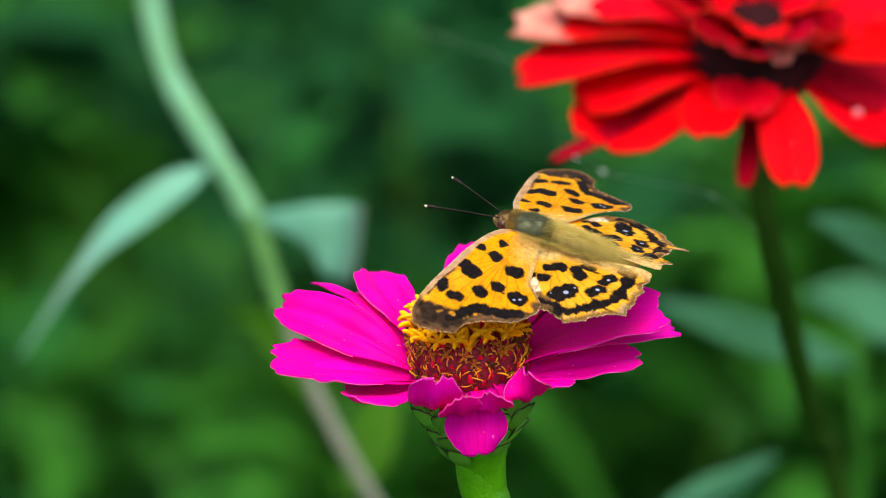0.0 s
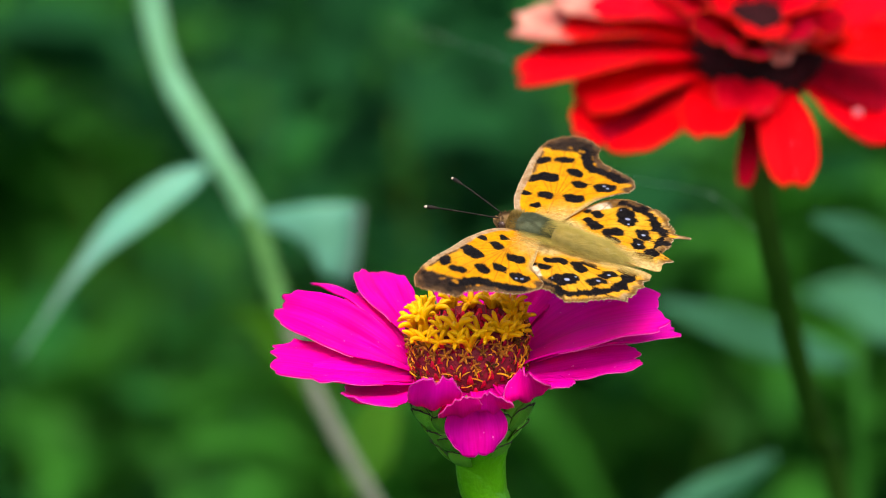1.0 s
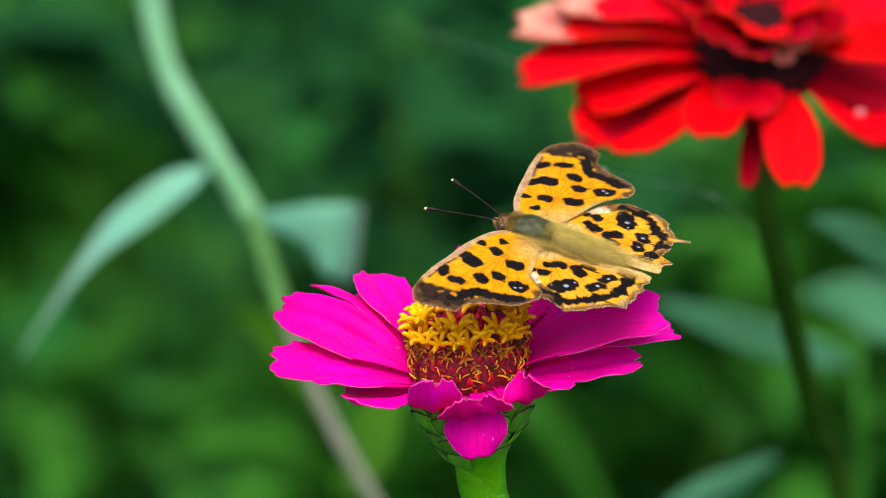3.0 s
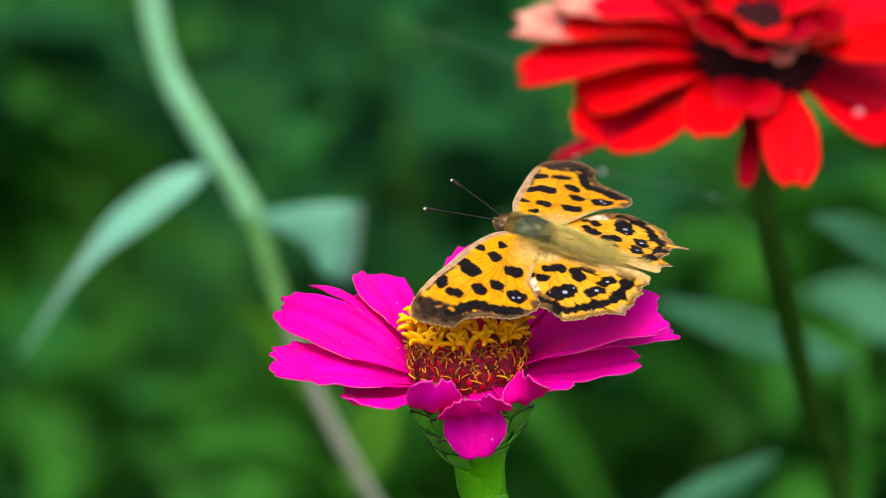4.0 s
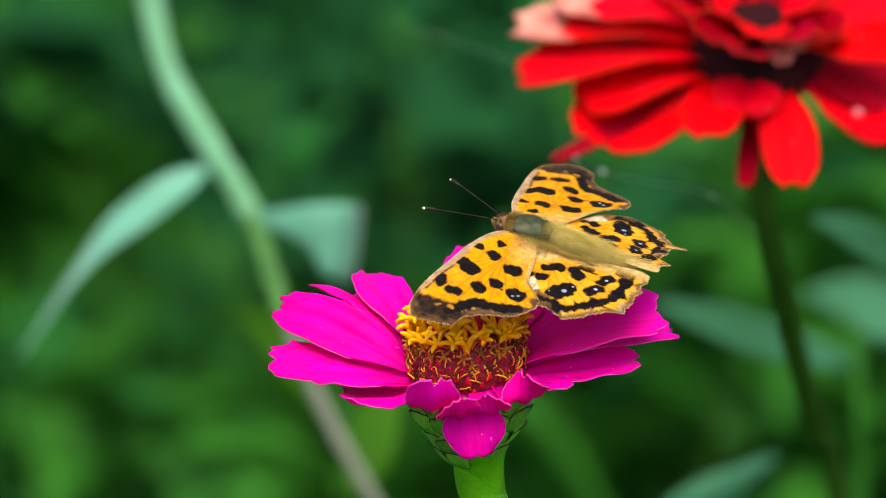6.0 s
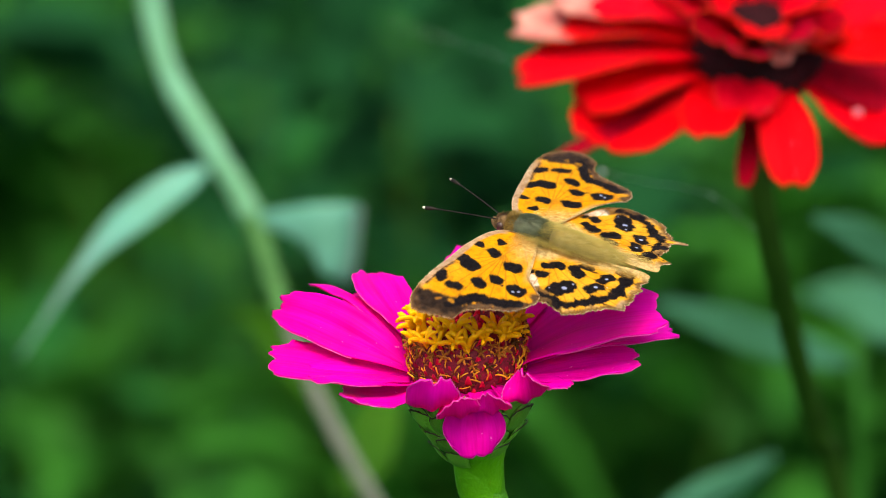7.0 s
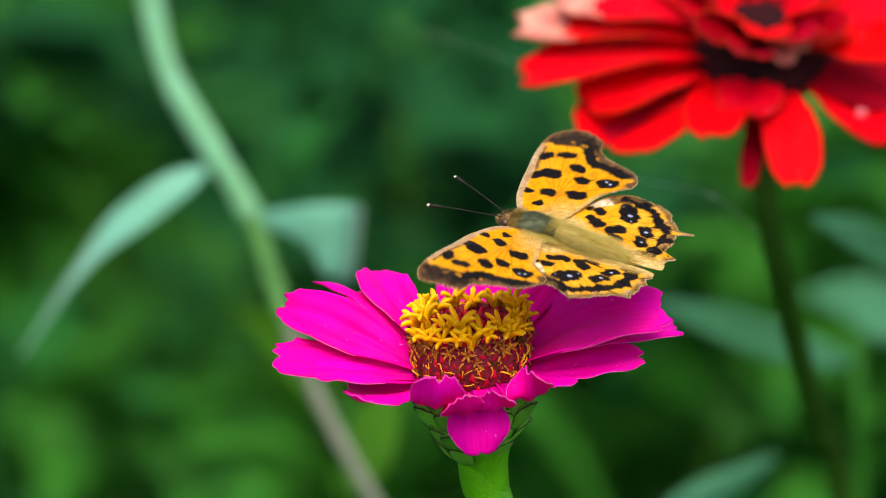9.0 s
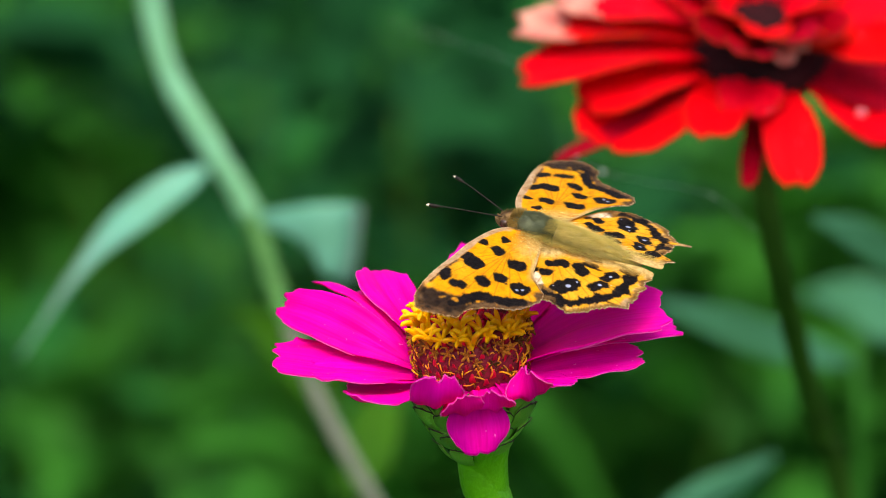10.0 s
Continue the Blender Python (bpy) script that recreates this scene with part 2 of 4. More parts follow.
def thick(points, depth):
    """A sheet with an underside a depth below (along its normals) and a closed rim."""
    g = np.array([[tuple(p) for p in row] for row in points])
    du, dv = np.gradient(g, axis=0), np.gradient(g, axis=1)
    nrm = np.cross(dv, du)
    nrm /= np.maximum(np.linalg.norm(nrm, axis=2, keepdims=True), 1e-12)
    low = g - nrm * depth
    r, k = g.shape[:2]
    verts = [tuple(p) for p in g.reshape(-1, 3)] + [tuple(p) for p in low.reshape(-1, 3)]
    o, faces = r * k, []
    for i in range(r - 1):
        for j in range(k - 1):
            a, b = i * k + j, i * k + j + 1
            faces.append((a + k, b + k, b, a))
            faces.append((o + a, o + b, o + b + k, o + a + k))
    edge = [j for j in range(k)] + [i * k + k - 1 for i in range(1, r)] + [(r - 1) * k + j for j in range(k - 2, -1, -1)] + [i * k for i in range(r - 2, 0, -1)]
    for a, b in zip(edge, edge[1:] + edge[:1]):
        faces.append((a, b, o + b, o + a))
    return verts, faces


def tube(path, radii, sides=10, squash=1.0):
    """A closed tube along a path, with a radius for each point."""
    path = [Vector(p) for p in path]
    rings = []
    side = None
    for i, p in enumerate(path):
        d = (path[min(i + 1, len(path) - 1)] - path[max(i - 1, 0)]).normalized()
        if side is None:
            side = d.orthogonal().normalized()
        side = (side - d * side.dot(d)).normalized()
        up = d.cross(side)
        rings.append([p + (side * math.cos(a) + up * math.sin(a) * squash) * radii[i] for a in (2 * math.pi * j / sides for j in range(sides))])
    v, f = sheet(rings, True)
    o = len(v)
    v = v + [path[0], path[-1]]
    k = len(path) - 1
    for j in range(sides):
        f.append((j, o, (j + 1) % sides))
        f.append((k * sides + j, k * sides + (j + 1) % sides, o + 1))
    return [tuple(x) for x in v], f


def spline(points, count):
    """Points along a smooth curve through the given ones."""
    p = [Vector(x) for x in points]
    p = [p[0] * 2 - p[1]] + p + [p[-1] * 2 - p[-2]]
    out = []
    n = len(p) - 3
    for i in range(count):
        s = i / (count - 1) * n
        k = min(int(s), n - 1)
        t = s - k
        a, b, c, d = p[k:k + 4]
        out.append(0.5 * ((2 * b) + (c - a) * t + (2 * a - 5 * b + 4 * c - d) * t * t + (3 * b - a - 3 * c + d) * t ** 3))
    return out


def egg(centre, size, rows=14, sides=20):
    out = []
    for i in range(rows):
        a = math.pi * (i + 0.02) / (rows - 0.96)
        out.append([(centre[0] + size[0] * math.cos(a), centre[1] + size[1] * math.sin(a) * math.cos(b), centre[2] + size[2] * math.sin(a) * math.sin(b)) for b in (2 * math.pi * j / sides for j in range(sides))])
    return sheet(out, True)


def meshed(name, data, material, smooth=True):
    me = bpy.data.meshes.new(name)
    me.from_pydata([tuple(v) for v in data[0]], [], data[1])
    for m in (material if isinstance(material, (list, tuple)) else [material]):
        me.materials.append(m)
    if smooth:
        me.polygons.foreach_set("use_smooth", [True] * len(me.polygons))
    me.update()
    return me


def part(name, data, material, parent, label="", at=None):
    """One mesh object under a thing or a part; data is vertices and faces, or a mesh."""
    me = data if isinstance(data, bpy.types.Mesh) else meshed(name, data, material)
    ob = new(name, me)
    ob.parent = parent
    if at is not None:
        ob.matrix_basis = at
    return tagged(ob, label)


def thing(name, at, label, category, group=""):
    ob = new(name)
    ob.empty_display_size = 0.01
    ob.matrix_basis = at
    return tagged(ob, label, category, group)


def moved(data, m):
    return [tuple(m @ Vector(v)) for v in data[0]], data[1]


def wob(*v):
    return noise.noise(Vector(v))


# ---------------------------------------------------------------- ground and foliage behind
def ground():
    rows = []
    xs = [-400, -60, -12, -6] + [-4 + 0.25 * i for i in range(33)] + [6, 12, 60, 400]
    ys = [-400, -60, -8, -3] + [-1 + 0.2 * i for i in range(30)] + [8, 14, 60, 400]
    for y in ys:
        rows.append([(x, y, (0.03 * wob(x * 2.1, y * 2.1, 0) - 0.01) if abs(x) < 5 and abs(y) < 6 else 0.0) for x in xs])
    v, f = sheet(rows)
    ob = new("ground", meshed("ground", (v, f), M_SOIL))
    return tagged(ob, "dark moist garden soil under the flower bed", "ground", kind="structure")


ground()


def leaf_shape(length, width, bend=0.3, fold=0.25, rows=9, cols=5, wave=0.0, seed=0.0):
    """A pointed leaf along +x, its face up: rows of points."""
    out = []
    for i in range(rows):
        s = i / (rows - 1)
        w = width * 0.5 * (math.sin(math.pi * s ** 0.75) ** 0.8 + 0.02)
        ang = -bend * s
        x, z = length * s * math.cos(ang * 0.6), length * s * math.sin(ang)
        row = []
        for j in range(cols):
            q = 2 * j / (cols - 1) - 1
            row.append((x - 0.04 * length * abs(q) * s, w * q, z + fold * w * abs(q) + wave * width * math.sin(9 * s + 2 * q + seed) * abs(q)))
        out.append(row)
    return out


def foliage(name, count, mat, box, sizes, seed, label):
    rnd = random.Random(seed)
    base = []
    for k in range(6):
        v, f = sheet(leaf_shape(1.0, 0.34 + 0.06 * k, 0.2 + 0.12 * k, 0.25, 7, 5, 0.05, k))
        base.append((np.array(v), f))
    verts, faces, o = [], [], 0
    (x0, x1), (y0, y1), (z0, z1) = box
    for _ in range(count):
        v, f = base[rnd.randrange(6)]
        size = rnd.uniform(*sizes)
        x, y = rnd.uniform(x0, x1), rnd.uniform(y0, y1)
        top = z1 * (0.8 + 0.4 * wob(x * 3.1, y * 3.1, seed))
        z = z0 + (top - z0) * rnd.random() ** 0.6
        m = np.array(Euler((rnd.uniform(-0.5, 0.5), rnd.uniform(-0.7, 0.5), rnd.uniform(0, 6.283))).to_matrix())
        verts.append(v @ (m.T * size) + (x, y, z))
        faces += [tuple(i + o for i in q) for q in f]
        o += len(v)
    ob = new(name, meshed(name, (np.concatenate(verts), faces), mat))
    return tagged(ob, label, "foliage", kind="stuff")


foliage("foliage", 4200, M_LEAF, ((-1.7, 1.7), (0.95, 2.3), (0.02, 0.38)), (0.05, 0.11), 3, "dense mid-green leaves of the flower bed in soft shade")
foliage("foliage", 6200, M_LEAF_SHADE, ((-1.7, 1.7), (1.5, 4.2), (0.0, 0.40)), (0.06, 0.12), 5, "leaves deep in the flower bed, coloured dark as shade")
# out-of-view leaves, added to bounce green light up and cover bare soil
foliage("foliage", 2400, M_LEAF, ((-1.7, 1.7), (-0.7, 0.95), (0.0, 0.17)), (0.05, 0.10), 8, "unseen low green leaves added to cover the bed and bounce light up")


def behind(a, b, c):
    """Like place, but scaled so that a and b name the direction in which it is seen."""
    k = 1 - c * MM / DIST
    return place(a * k, b * k, c)


def shrub(centre, size, count, mat, seed, label):
    """A low bushy plant: short branching twigs and a loose crown of leaves."""
    rnd = random.Random(seed)
    foot = Vector((centre.x, centre.y, 0.0))
    ob = thing("shrub", Matrix.Translation(foot), label, "plant", "low shrubs in the bed")
    verts, faces, o = [], [], 0
    base = sheet(leaf_shape(1.0, 0.42, 0.3, 0.25, 7, 5, 0.05, seed))
    lv = np.array(base[0])
    for k in range(5):
        end = centre - foot + Vector([rnd.uniform(-0.8, 0.8) * size[i] for i in range(3)])
        part("branch", tube(spline([(0, 0, 0), end * 0.5 + Vector((rnd.uniform(-0.02, 0.02), rnd.uniform(-0.02, 0.02), 0)), end], 8), [0.003 - 0.0003 * i for i in range(8)], 6), M_REDSTEM, ob)
    for _ in range(count):
        d = Vector((rnd.gauss(0, 0.5), rnd.gauss(0, 0.5), rnd.gauss(0, 0.5)))
        p = centre - foot + Vector((d.x * size[0], d.y * size[1], d.z * size[2]))
        m = np.array(Euler((rnd.uniform(-0.6, 0.6), rnd.uniform(-0.7, 0.5), rnd.uniform(0, 6.283))).to_matrix())
        verts.append(lv @ (m.T * rnd.uniform(0.035, 0.07)) + tuple(p))
        faces += [tuple(i + o for i in q) for q in base[1]]
        o += len(lv)
    part("crown", (np.concatenate(verts), faces), mat, ob, "loose crown of small leaves")


# the darkest shrubs are added to dim bright spots; their shade is leaf colour
for k, (a, b, c, w, h, n, mat) in enumerate((
        (-67, 20, -1250, 0.07, 0.08, 130, M_LEAF_LIGHT), (-62, 8, -1300, 0.08, 0.06, 90, M_LEAF_LIGHT), (-56, -26, -1150, 0.11, 0.06, 40, M_LEAF),
        (-36, -29, -1100, 0.10, 0.06, 70, M_LEAF_LIGHT), (8, 15, -1000, 0.12, 0.05, 45, M_LEAF_SHADE), (-24, 30, -1050, 0.10, 0.06, 60, M_LEAF_SHADE), (46, -6, -940, 0.06, 0.03, 70, M_LEAF_LIGHT), (-12, -28, -1000, 0.04, 0.05, 50, M_LEAF_LIGHT), (50, -3, -1150, 0.12, 0.045, 150, M_LEAF_LIGHT), (67, -10, -1050, 0.07, 0.05, 90, M_LEAF_LIGHT),
        (33, -22, -1100, 0.05, 0.06, 40, M_LEAF), (66, -34, -1100, 0.08, 0.06, 60, M_LEAF_SHADE), (73, -20, -1100, 0.06, 0.08, 200, M_LEAF_LIGHT), (70, 2, -1050, 0.06, 0.06, 150, M_LEAF_LIGHT), (62, -30, -1150, 0.09, 0.08, 110, M_LEAF), (52, -20, -1180, 0.07, 0.06, 70, M_LEAF_LIGHT), (76, -8, -980, 0.05, 0.05, 110, M_LEAF_LIGHT), (60, 4, -1100, 0.08, 0.05, 110, M_LEAF_LIGHT), (40, -26, -1050, 0.06, 0.06, 40, M_LEAF), (78, -30, -1000, 0.05, 0.09, 90, M_LEAF), (76, 6, -1000, 0.04, 0.06, 90, M_LEAF_LIGHT), (48, -12, -1200, 0.08, 0.05, 70, M_LEAF_LIGHT), (-4, -34, -1050, 0.07, 0.05, 60, M_LEAF_LIGHT), (-20, -36, -1000, 0.05, 0.04, 30, M_LEAF_LIGHT))):
    shrub(behind(a, b, c), (w, 0.06, h), n, mat, 40 + k, "low bushy plant with small leaves, fresh green or coloured dark as shade")


# ---------------------------------------------------------------- zinnia parts
def petal(az, length, width, rise, tip, cup=0.15, r0=8.0, z0=0.0, notch=0.05, twist=0.0, lean=0.0, rows=26, cols=15, seed=0.0, blunt=0.16, corner=3.2):
    """A strap petal in millimetres round the flower's axis. az: its direction; rise, tip: its slope at the base and at the end, degrees."""
    out, r, z = [], r0, z0
    ca, sa = math.cos(radians(az)), math.sin(radians(az))
    step = length / (rows - 1)
    for i in range(rows):
        s = i / (rows - 1)
        e = radians(rise + (tip - rise) * s ** 1.3)
        if i:
            r += step * math.cos(e)
            z += step * math.sin(e)
        w = width * 0.5 * (0.32 + 0.68 * math.sin(math.pi * min(1, s * 0.62 + 0.08)) ** 1.2)
        row = []
        for j in range(cols):
            q = 2 * j / (cols - 1) - 1
            end = 1 - (abs(q) ** corner) * blunt - notch * math.exp(-(q * 4) ** 2) - 0.018 * math.sin(17 * q + seed) - 0.012 * math.sin(41 * q + 3 * seed)
            s2 = s * end
            back = step * (rows - 1) * (s2 - s)
            up = cup * w * (q * q) - 0.26 * math.cos(q * math.pi * 2.5) * max(0.0, math.sin(math.pi * min(1, s * 0.93 + 0.03))) ** 0.5 - 0.5 * math.exp(-(q * 5) ** 2) * (1 - s)
            up += 0.28 * math.sin(s * 16 + seed * 2) * max(0.0, abs(q) - 0.45) * s + 0.7 * wob(q * 1.5 + seed, s * 3.0, seed) * s + 0.35 * wob(q * 3, s * 5 + seed, 4.2) * s * abs(q)
            tw = radians(twist) * min(1.0, s * 2.2)
            lat, ver = w * q * math.cos(tw) - up * math.sin(tw), up * math.cos(tw) + w * q * math.sin(tw)
            rr = r + back * math.cos(e) - ver * math.sin(e)
            zz = z + back * math.sin(e) + ver * math.cos(e)
            lat += lean * length * s * s
            row.append((rr * ca - lat * sa, rr * sa + lat * ca, zz))
        out.append(row)
    return out


def petal_to(az, tip, lift, bow, width, twist, twist_end, r0=8.4, z0=0.0, cup=0.12, blunt=0.16, corner=3.2, notch=0.05, foot=0.32, rows=30, cols=17):
    """A strap petal in millimetres in the flower's space, from the disc's rim in direction az to its tip; lift and bow bend it up and sideways, twist turns the blade about its length."""
    a = Vector((r0 * math.cos(radians(az)), r0 * math.sin(radians(az)), z0))
    c = Vector(tip)
    flat = Vector((a.y - c.y, c.x - a.x, 0)).normalized()
    b = (a + c) * 0.5 + (c - a).normalized().cross(flat) * lift + flat * bow
    seed = az * 0.37 + tip[0]
    out = []
    for i in range(rows):
        s = i / (rows - 1)
        w = width * 0.5 * (foot + (1 - foot) * math.sin(math.pi * min(1, s * 0.62 + 0.08)) ** 1.2)
        row = []
        for j in range(cols):
            q = 2 * j / (cols - 1) - 1
            end = 1 - abs(q) ** corner * blunt - notch * math.exp(-(q * 4) ** 2) - 0.016 * math.sin(17 * q + seed) - 0.012 * math.sin(37 * q + 3 * seed)
            u = s * end
            p = a * (1 - u) ** 2 + b * 2 * u * (1 - u) + c * u * u
            d = ((b - a) * (1 - u) + (c - b) * u).normalized()
            side = Vector((-d.y, d.x, 0)).normalized()
            up = d.cross(side)
            t = radians(twist + (twist_end - twist) * s) * min(1, s * 2.2)
            across, rise = side * math.cos(t) + up * math.sin(t), up * math.cos(t) - side * math.sin(t)
            h = cup * w * q * q - 0.20 * math.cos(q * math.pi * 2.5) * max(0.0, math.sin(math.pi * min(1, s * 0.93 + 0.03))) ** 0.5 - 0.45 * math.exp(-(q * 5) ** 2) * (1 - s)
            h += 0.30 * math.sin(s * 14 + seed * 2) * max(0.0, abs(q) - 0.45) * s + 0.6 * wob(q * 1.5 + seed, s * 3.0, seed) * s + 0.35 * wob(q * 3, s * 5 + seed, 4.2) * s * abs(q)
            row.append(tuple(p + across * (w * q * (1 + 0.05 * wob(s * 6, q, seed))) + rise * h))
        out.append(row)
    return out


def petal_parts(spec_rows, to, mat, edge_mat, parent, label=""):
    """A petal blade, with its thin paler rim as a sub-part."""
    blade_ob = part("petal", moved(thick(spec_rows, 0.22), to), mat, parent, label)
    n, k = len(spec_rows), len(spec_rows[0])
    shift = 7.3 * len(parent.children)
    lay = np.array([(2 * j / (k - 1) - 1 + shift, i / (n - 1), 0) for i in range(n) for j in range(k)] * 2, dtype=np.float32)
    blade_ob.data.attributes.new("lay", "FLOAT_VECTOR", "POINT").data.foreach_set("vector", lay.ravel())
    rim = [spec_rows[i][0] for i in range(n // 3, n)] + [spec_rows[-1][j] for j in range(1, k - 1)] + [spec_rows[i][-1] for i in range(n - 1, n // 3, -1)]
    rim = [Vector(p) + Vector((0, 0, -0.1)) for p in rim]
    part("petal_rim", moved(tube(rim, [0.085] * len(rim), 5), to), edge_mat, blade_ob)
    return blade_ob


def curl(length, radius, bend, rows=7, sides=6, blunt=1.0):
    """A tapered finger that rises and bends over, in millimetres; bend in degrees."""
    path, p, a = [], Vector((0, 0, 0)), math.pi / 2
    for i in range(rows):
        path.append(p.copy())
        a -= radians(bend) / (rows - 1)
        p += Vector((math.cos(a), 0, math.sin(a))) * length / (rows - 1)
    radii = [radius * (0.6 + 0.4 * math.sin(math.pi * min(1.0, 0.25 + 0.6 * i / (rows - 1)))) * (blunt if i == rows - 1 else 1) for i in range(rows)]
    return tube(path, radii, sides)


def floret(seed):
    """A disc floret: a short tube opening in five fleshy curling lobes, in millimetres."""
    rnd = random.Random(seed)
    pieces = [tube([(0, 0, -2.0), (0, 0, -0.6), (0, 0, 0.4), (0, 0, 0.9)], [0.35, 0.45, 0.6, 0.55], 8)]
    for k in range(5):
        a = 2 * math.pi * k / 5 + rnd.uniform(-0.25, 0.25)
        lobe = curl(rnd.uniform(2.0, 2.9), 0.36, rnd.uniform(45, 125), blunt=0.45)
        pieces.append(moved(lobe, Matrix.Rotation(a, 4, "Z") @ Matrix.Translation((0.35, 0, 0.3))))
    return joined(*pieces)


def scaled(data, k=MM):
    return [tuple(Vector(v) * k) for v in data[0]], data[1]


def bract(length, width):
    """A rounded green scale standing along +z, bulging to +x, in millimetres."""
    rows = []
    for i in range(8):
        s = i / 7
        w = width * 0.5 * (1 - 0.25 * (1 - s)) * math.sqrt(max(0.02, 1 - max(0, (s - 0.55) / 0.46) ** 2))
        rows.append([(0.72 * math.sin(math.pi * s) + 0.5 * s ** 4 - 0.5 * (q * q), w * q, length * s) for q in (-1, -0.6, -0.2, 0.2, 0.6, 1)])
    return thick(rows, 0.35)


def head_axis(centre, lean_x, lean_y):
    return Matrix.Translation(centre) @ Euler((radians(lean_x), radians(lean_y), 0)).to_matrix().to_4x4()


# ---- pink zinnia
HEAD_AT = place(4.3, -18.8, 0.0)
HEAD = head_axis(HEAD_AT, 2.0, -3.0)
FOOT = Vector((HEAD_AT.x + 0.016, HEAD_AT.y + 0.02, 0.0))
zinnia = thing("zinnia", Matrix.Translation(FOOT), "vivid magenta-pink zinnia bloom on an upright green stem", "flower")
TO_Z = Matrix.Translation(-FOOT) @ HEAD @ Matrix.Scale(MM, 4)

PETALS = (   # direction, tip, lift, bow, width, twist at the base and at the tip
    # standing up behind the disc
    petal_to(55, (15.5, 31.5, 7.7), 8.4, -6.2, 7.3, 25, 26, z0=0.4),
    petal_to(79, (2.4, 33.3, 9.9), 2.4, -1.9, 13.4, 29, -11, r0=8, z0=0.4),
    petal_to(100, (-4.5, 23.5, 6.9), 1.5, -0.0, 3.2, 0, -11, r0=8, z0=0.2),
    petal_to(42, (19.5, 26.0, 6.6), 5.0, -2.0, 10.0, 18, 15, z0=0.4, foot=0.5),
    # reaching out to both sides
    petal_to(11, (33.6, 9.6, 0.9), 3.2, -0.2, 9.3, -7, 6, r0=8.6, z0=-0.4),
    petal_to(21, (31.5, 3.9, 6.9), 4.8, -1.2, 22.0, 8, 7, z0=0.3, foot=0.6),
    petal_to(135, (-15.0, 22.0, 9.4), 5.2, 5.2, 10.3, 26, 10, r0=8.2, z0=0.5, blunt=0.2, corner=2.4),
    petal_to(150, (-20.6, 20.5, 5.2), 6.0, 4.0, 10.5, -14, -10, r0=8.2, z0=-0.3),
    petal_to(159, (-24.7, 21.1, 7.9), 9.0, 2.7, -4.3, 7, 30, r0=8.2, z0=-0.5),
    petal_to(183, (-30.5, 14.6, 7.1), 5.6, 4.8, 8.2, -62, -35, r0=8.6, z0=0.2),
    petal_to(-178, (-31.8, 0.9, 3.0), -0.8, -0.5, 13.5, -5, -6, r0=8.8, z0=-0.4, foot=0.75),
    petal_to(-166, (-25.5, -2.6, 1.5), 0.3, 0, 12.0, -4, 0, r0=8.8, z0=-0.6, foot=0.6),
    # short ones curling up in front of the disc
    petal_to(-152, (-20.3, -4.4, -1.1), -2.2, 0.6, 17.4, -9, 9, r0=9, z0=-0.6, foot=0.6),
    petal_to(236, (-5.0, -19.0, 5.7), -7.7, -1.6, 8.4, 20, -22, r0=9, z0=-0.6, cup=0.25, foot=0.85),
    petal_to(266, (-1.6, -17.8, 1.2), -5.9, -0.5, 7.1, -9, 23, r0=9, z0=-0.8, cup=0.25, notch=-0.05, foot=0.85),
    petal_to(283, (3.5, -16.3, 1.3), -6.0, 1.2, 5.8, 18, -16, r0=9, z0=-0.8, cup=0.25, notch=-0.05, foot=0.85),
    petal_to(312, (8.6, -14.0, 4.3), -7.8, 1.8, 7.3, -7, 6, r0=9, z0=-0.6, cup=0.25, foot=0.85),
    petal_to(320, (15.9, -11.1, 0.3), 0.1, 1.4, 4.2, 3, 8, r0=9, z0=-0.8, cup=0.1, foot=0.85),
    petal_to(-21, (27.3, -2.5, 1.1), 0.8, -0.6, 11.6, 14, 4, r0=8.8, z0=-0.5, foot=0.6),
    # hanging down over the calyx
    petal(273, 9.6, 9.9, -50, -88, -0.08, 9.4, -1.6, seed=13.6, notch=0.06, blunt=0.30, corner=2.4),
)
for rows in PETALS:
    petal_parts(rows, TO_Z, M_PINK, M_PINK_EDGE, zinnia)

# the raised disc
profile = [(8.4, -2.0), (9.2, 0.0), (9.5, 3.0), (9.1, 5.6), (8.2, 7.6), (6.9, 8.2), (4.6, 7.0), (2.2, 6.2), (0.05, 6.0)]
rings = [[(r * math.cos(a), r * math.sin(a), z + 0.3 * wob(6 * math.cos(a), 6 * math.sin(a), z)) for a in (2 * math.pi * j / 48 for j in range(48))] for r, z in profile]
disc = part("disc", moved(sheet(rings, True), TO_Z), M_CONE, zinnia, "dark red-brown raised disc")
rnd = random.Random(11)


def on_disc(angle, r, z, tilt, spin=0.0, size=1.0):
    return TO_Z @ Matrix.Rotation(angle, 4, "Z") @ Matrix.Translation((r, 0, z)) @ Matrix.Rotation(radians(tilt), 4, "Y") @ Matrix.Rotation(spin, 4, "Z") @ Matrix.Scale(size, 4)


floret_meshes = [meshed("disc_floret", floret(s), M_YELLOW) for s in range(5)]
for row, (count, r, z, tilt) in enumerate(((21, 8.3, 7.2, 34), (14, 7.2, 8.2, 6))):
    for k in range(count):
        a = 2 * math.pi * (k + rnd.uniform(-0.3, 0.3)) / count + row
        part("disc_floret", floret_meshes[rnd.randrange(5)], None, disc, at=on_disc(a, r + rnd.uniform(-0.4, 0.4), z + rnd.uniform(-1.1, 1.1), tilt + rnd.uniform(-28, 28), rnd.uniform(0, 6), rnd.uniform(0.95, 1.42)))
old_meshes = [meshed("old_floret", floret(s + 9), M_OLD) for s in range(3)]
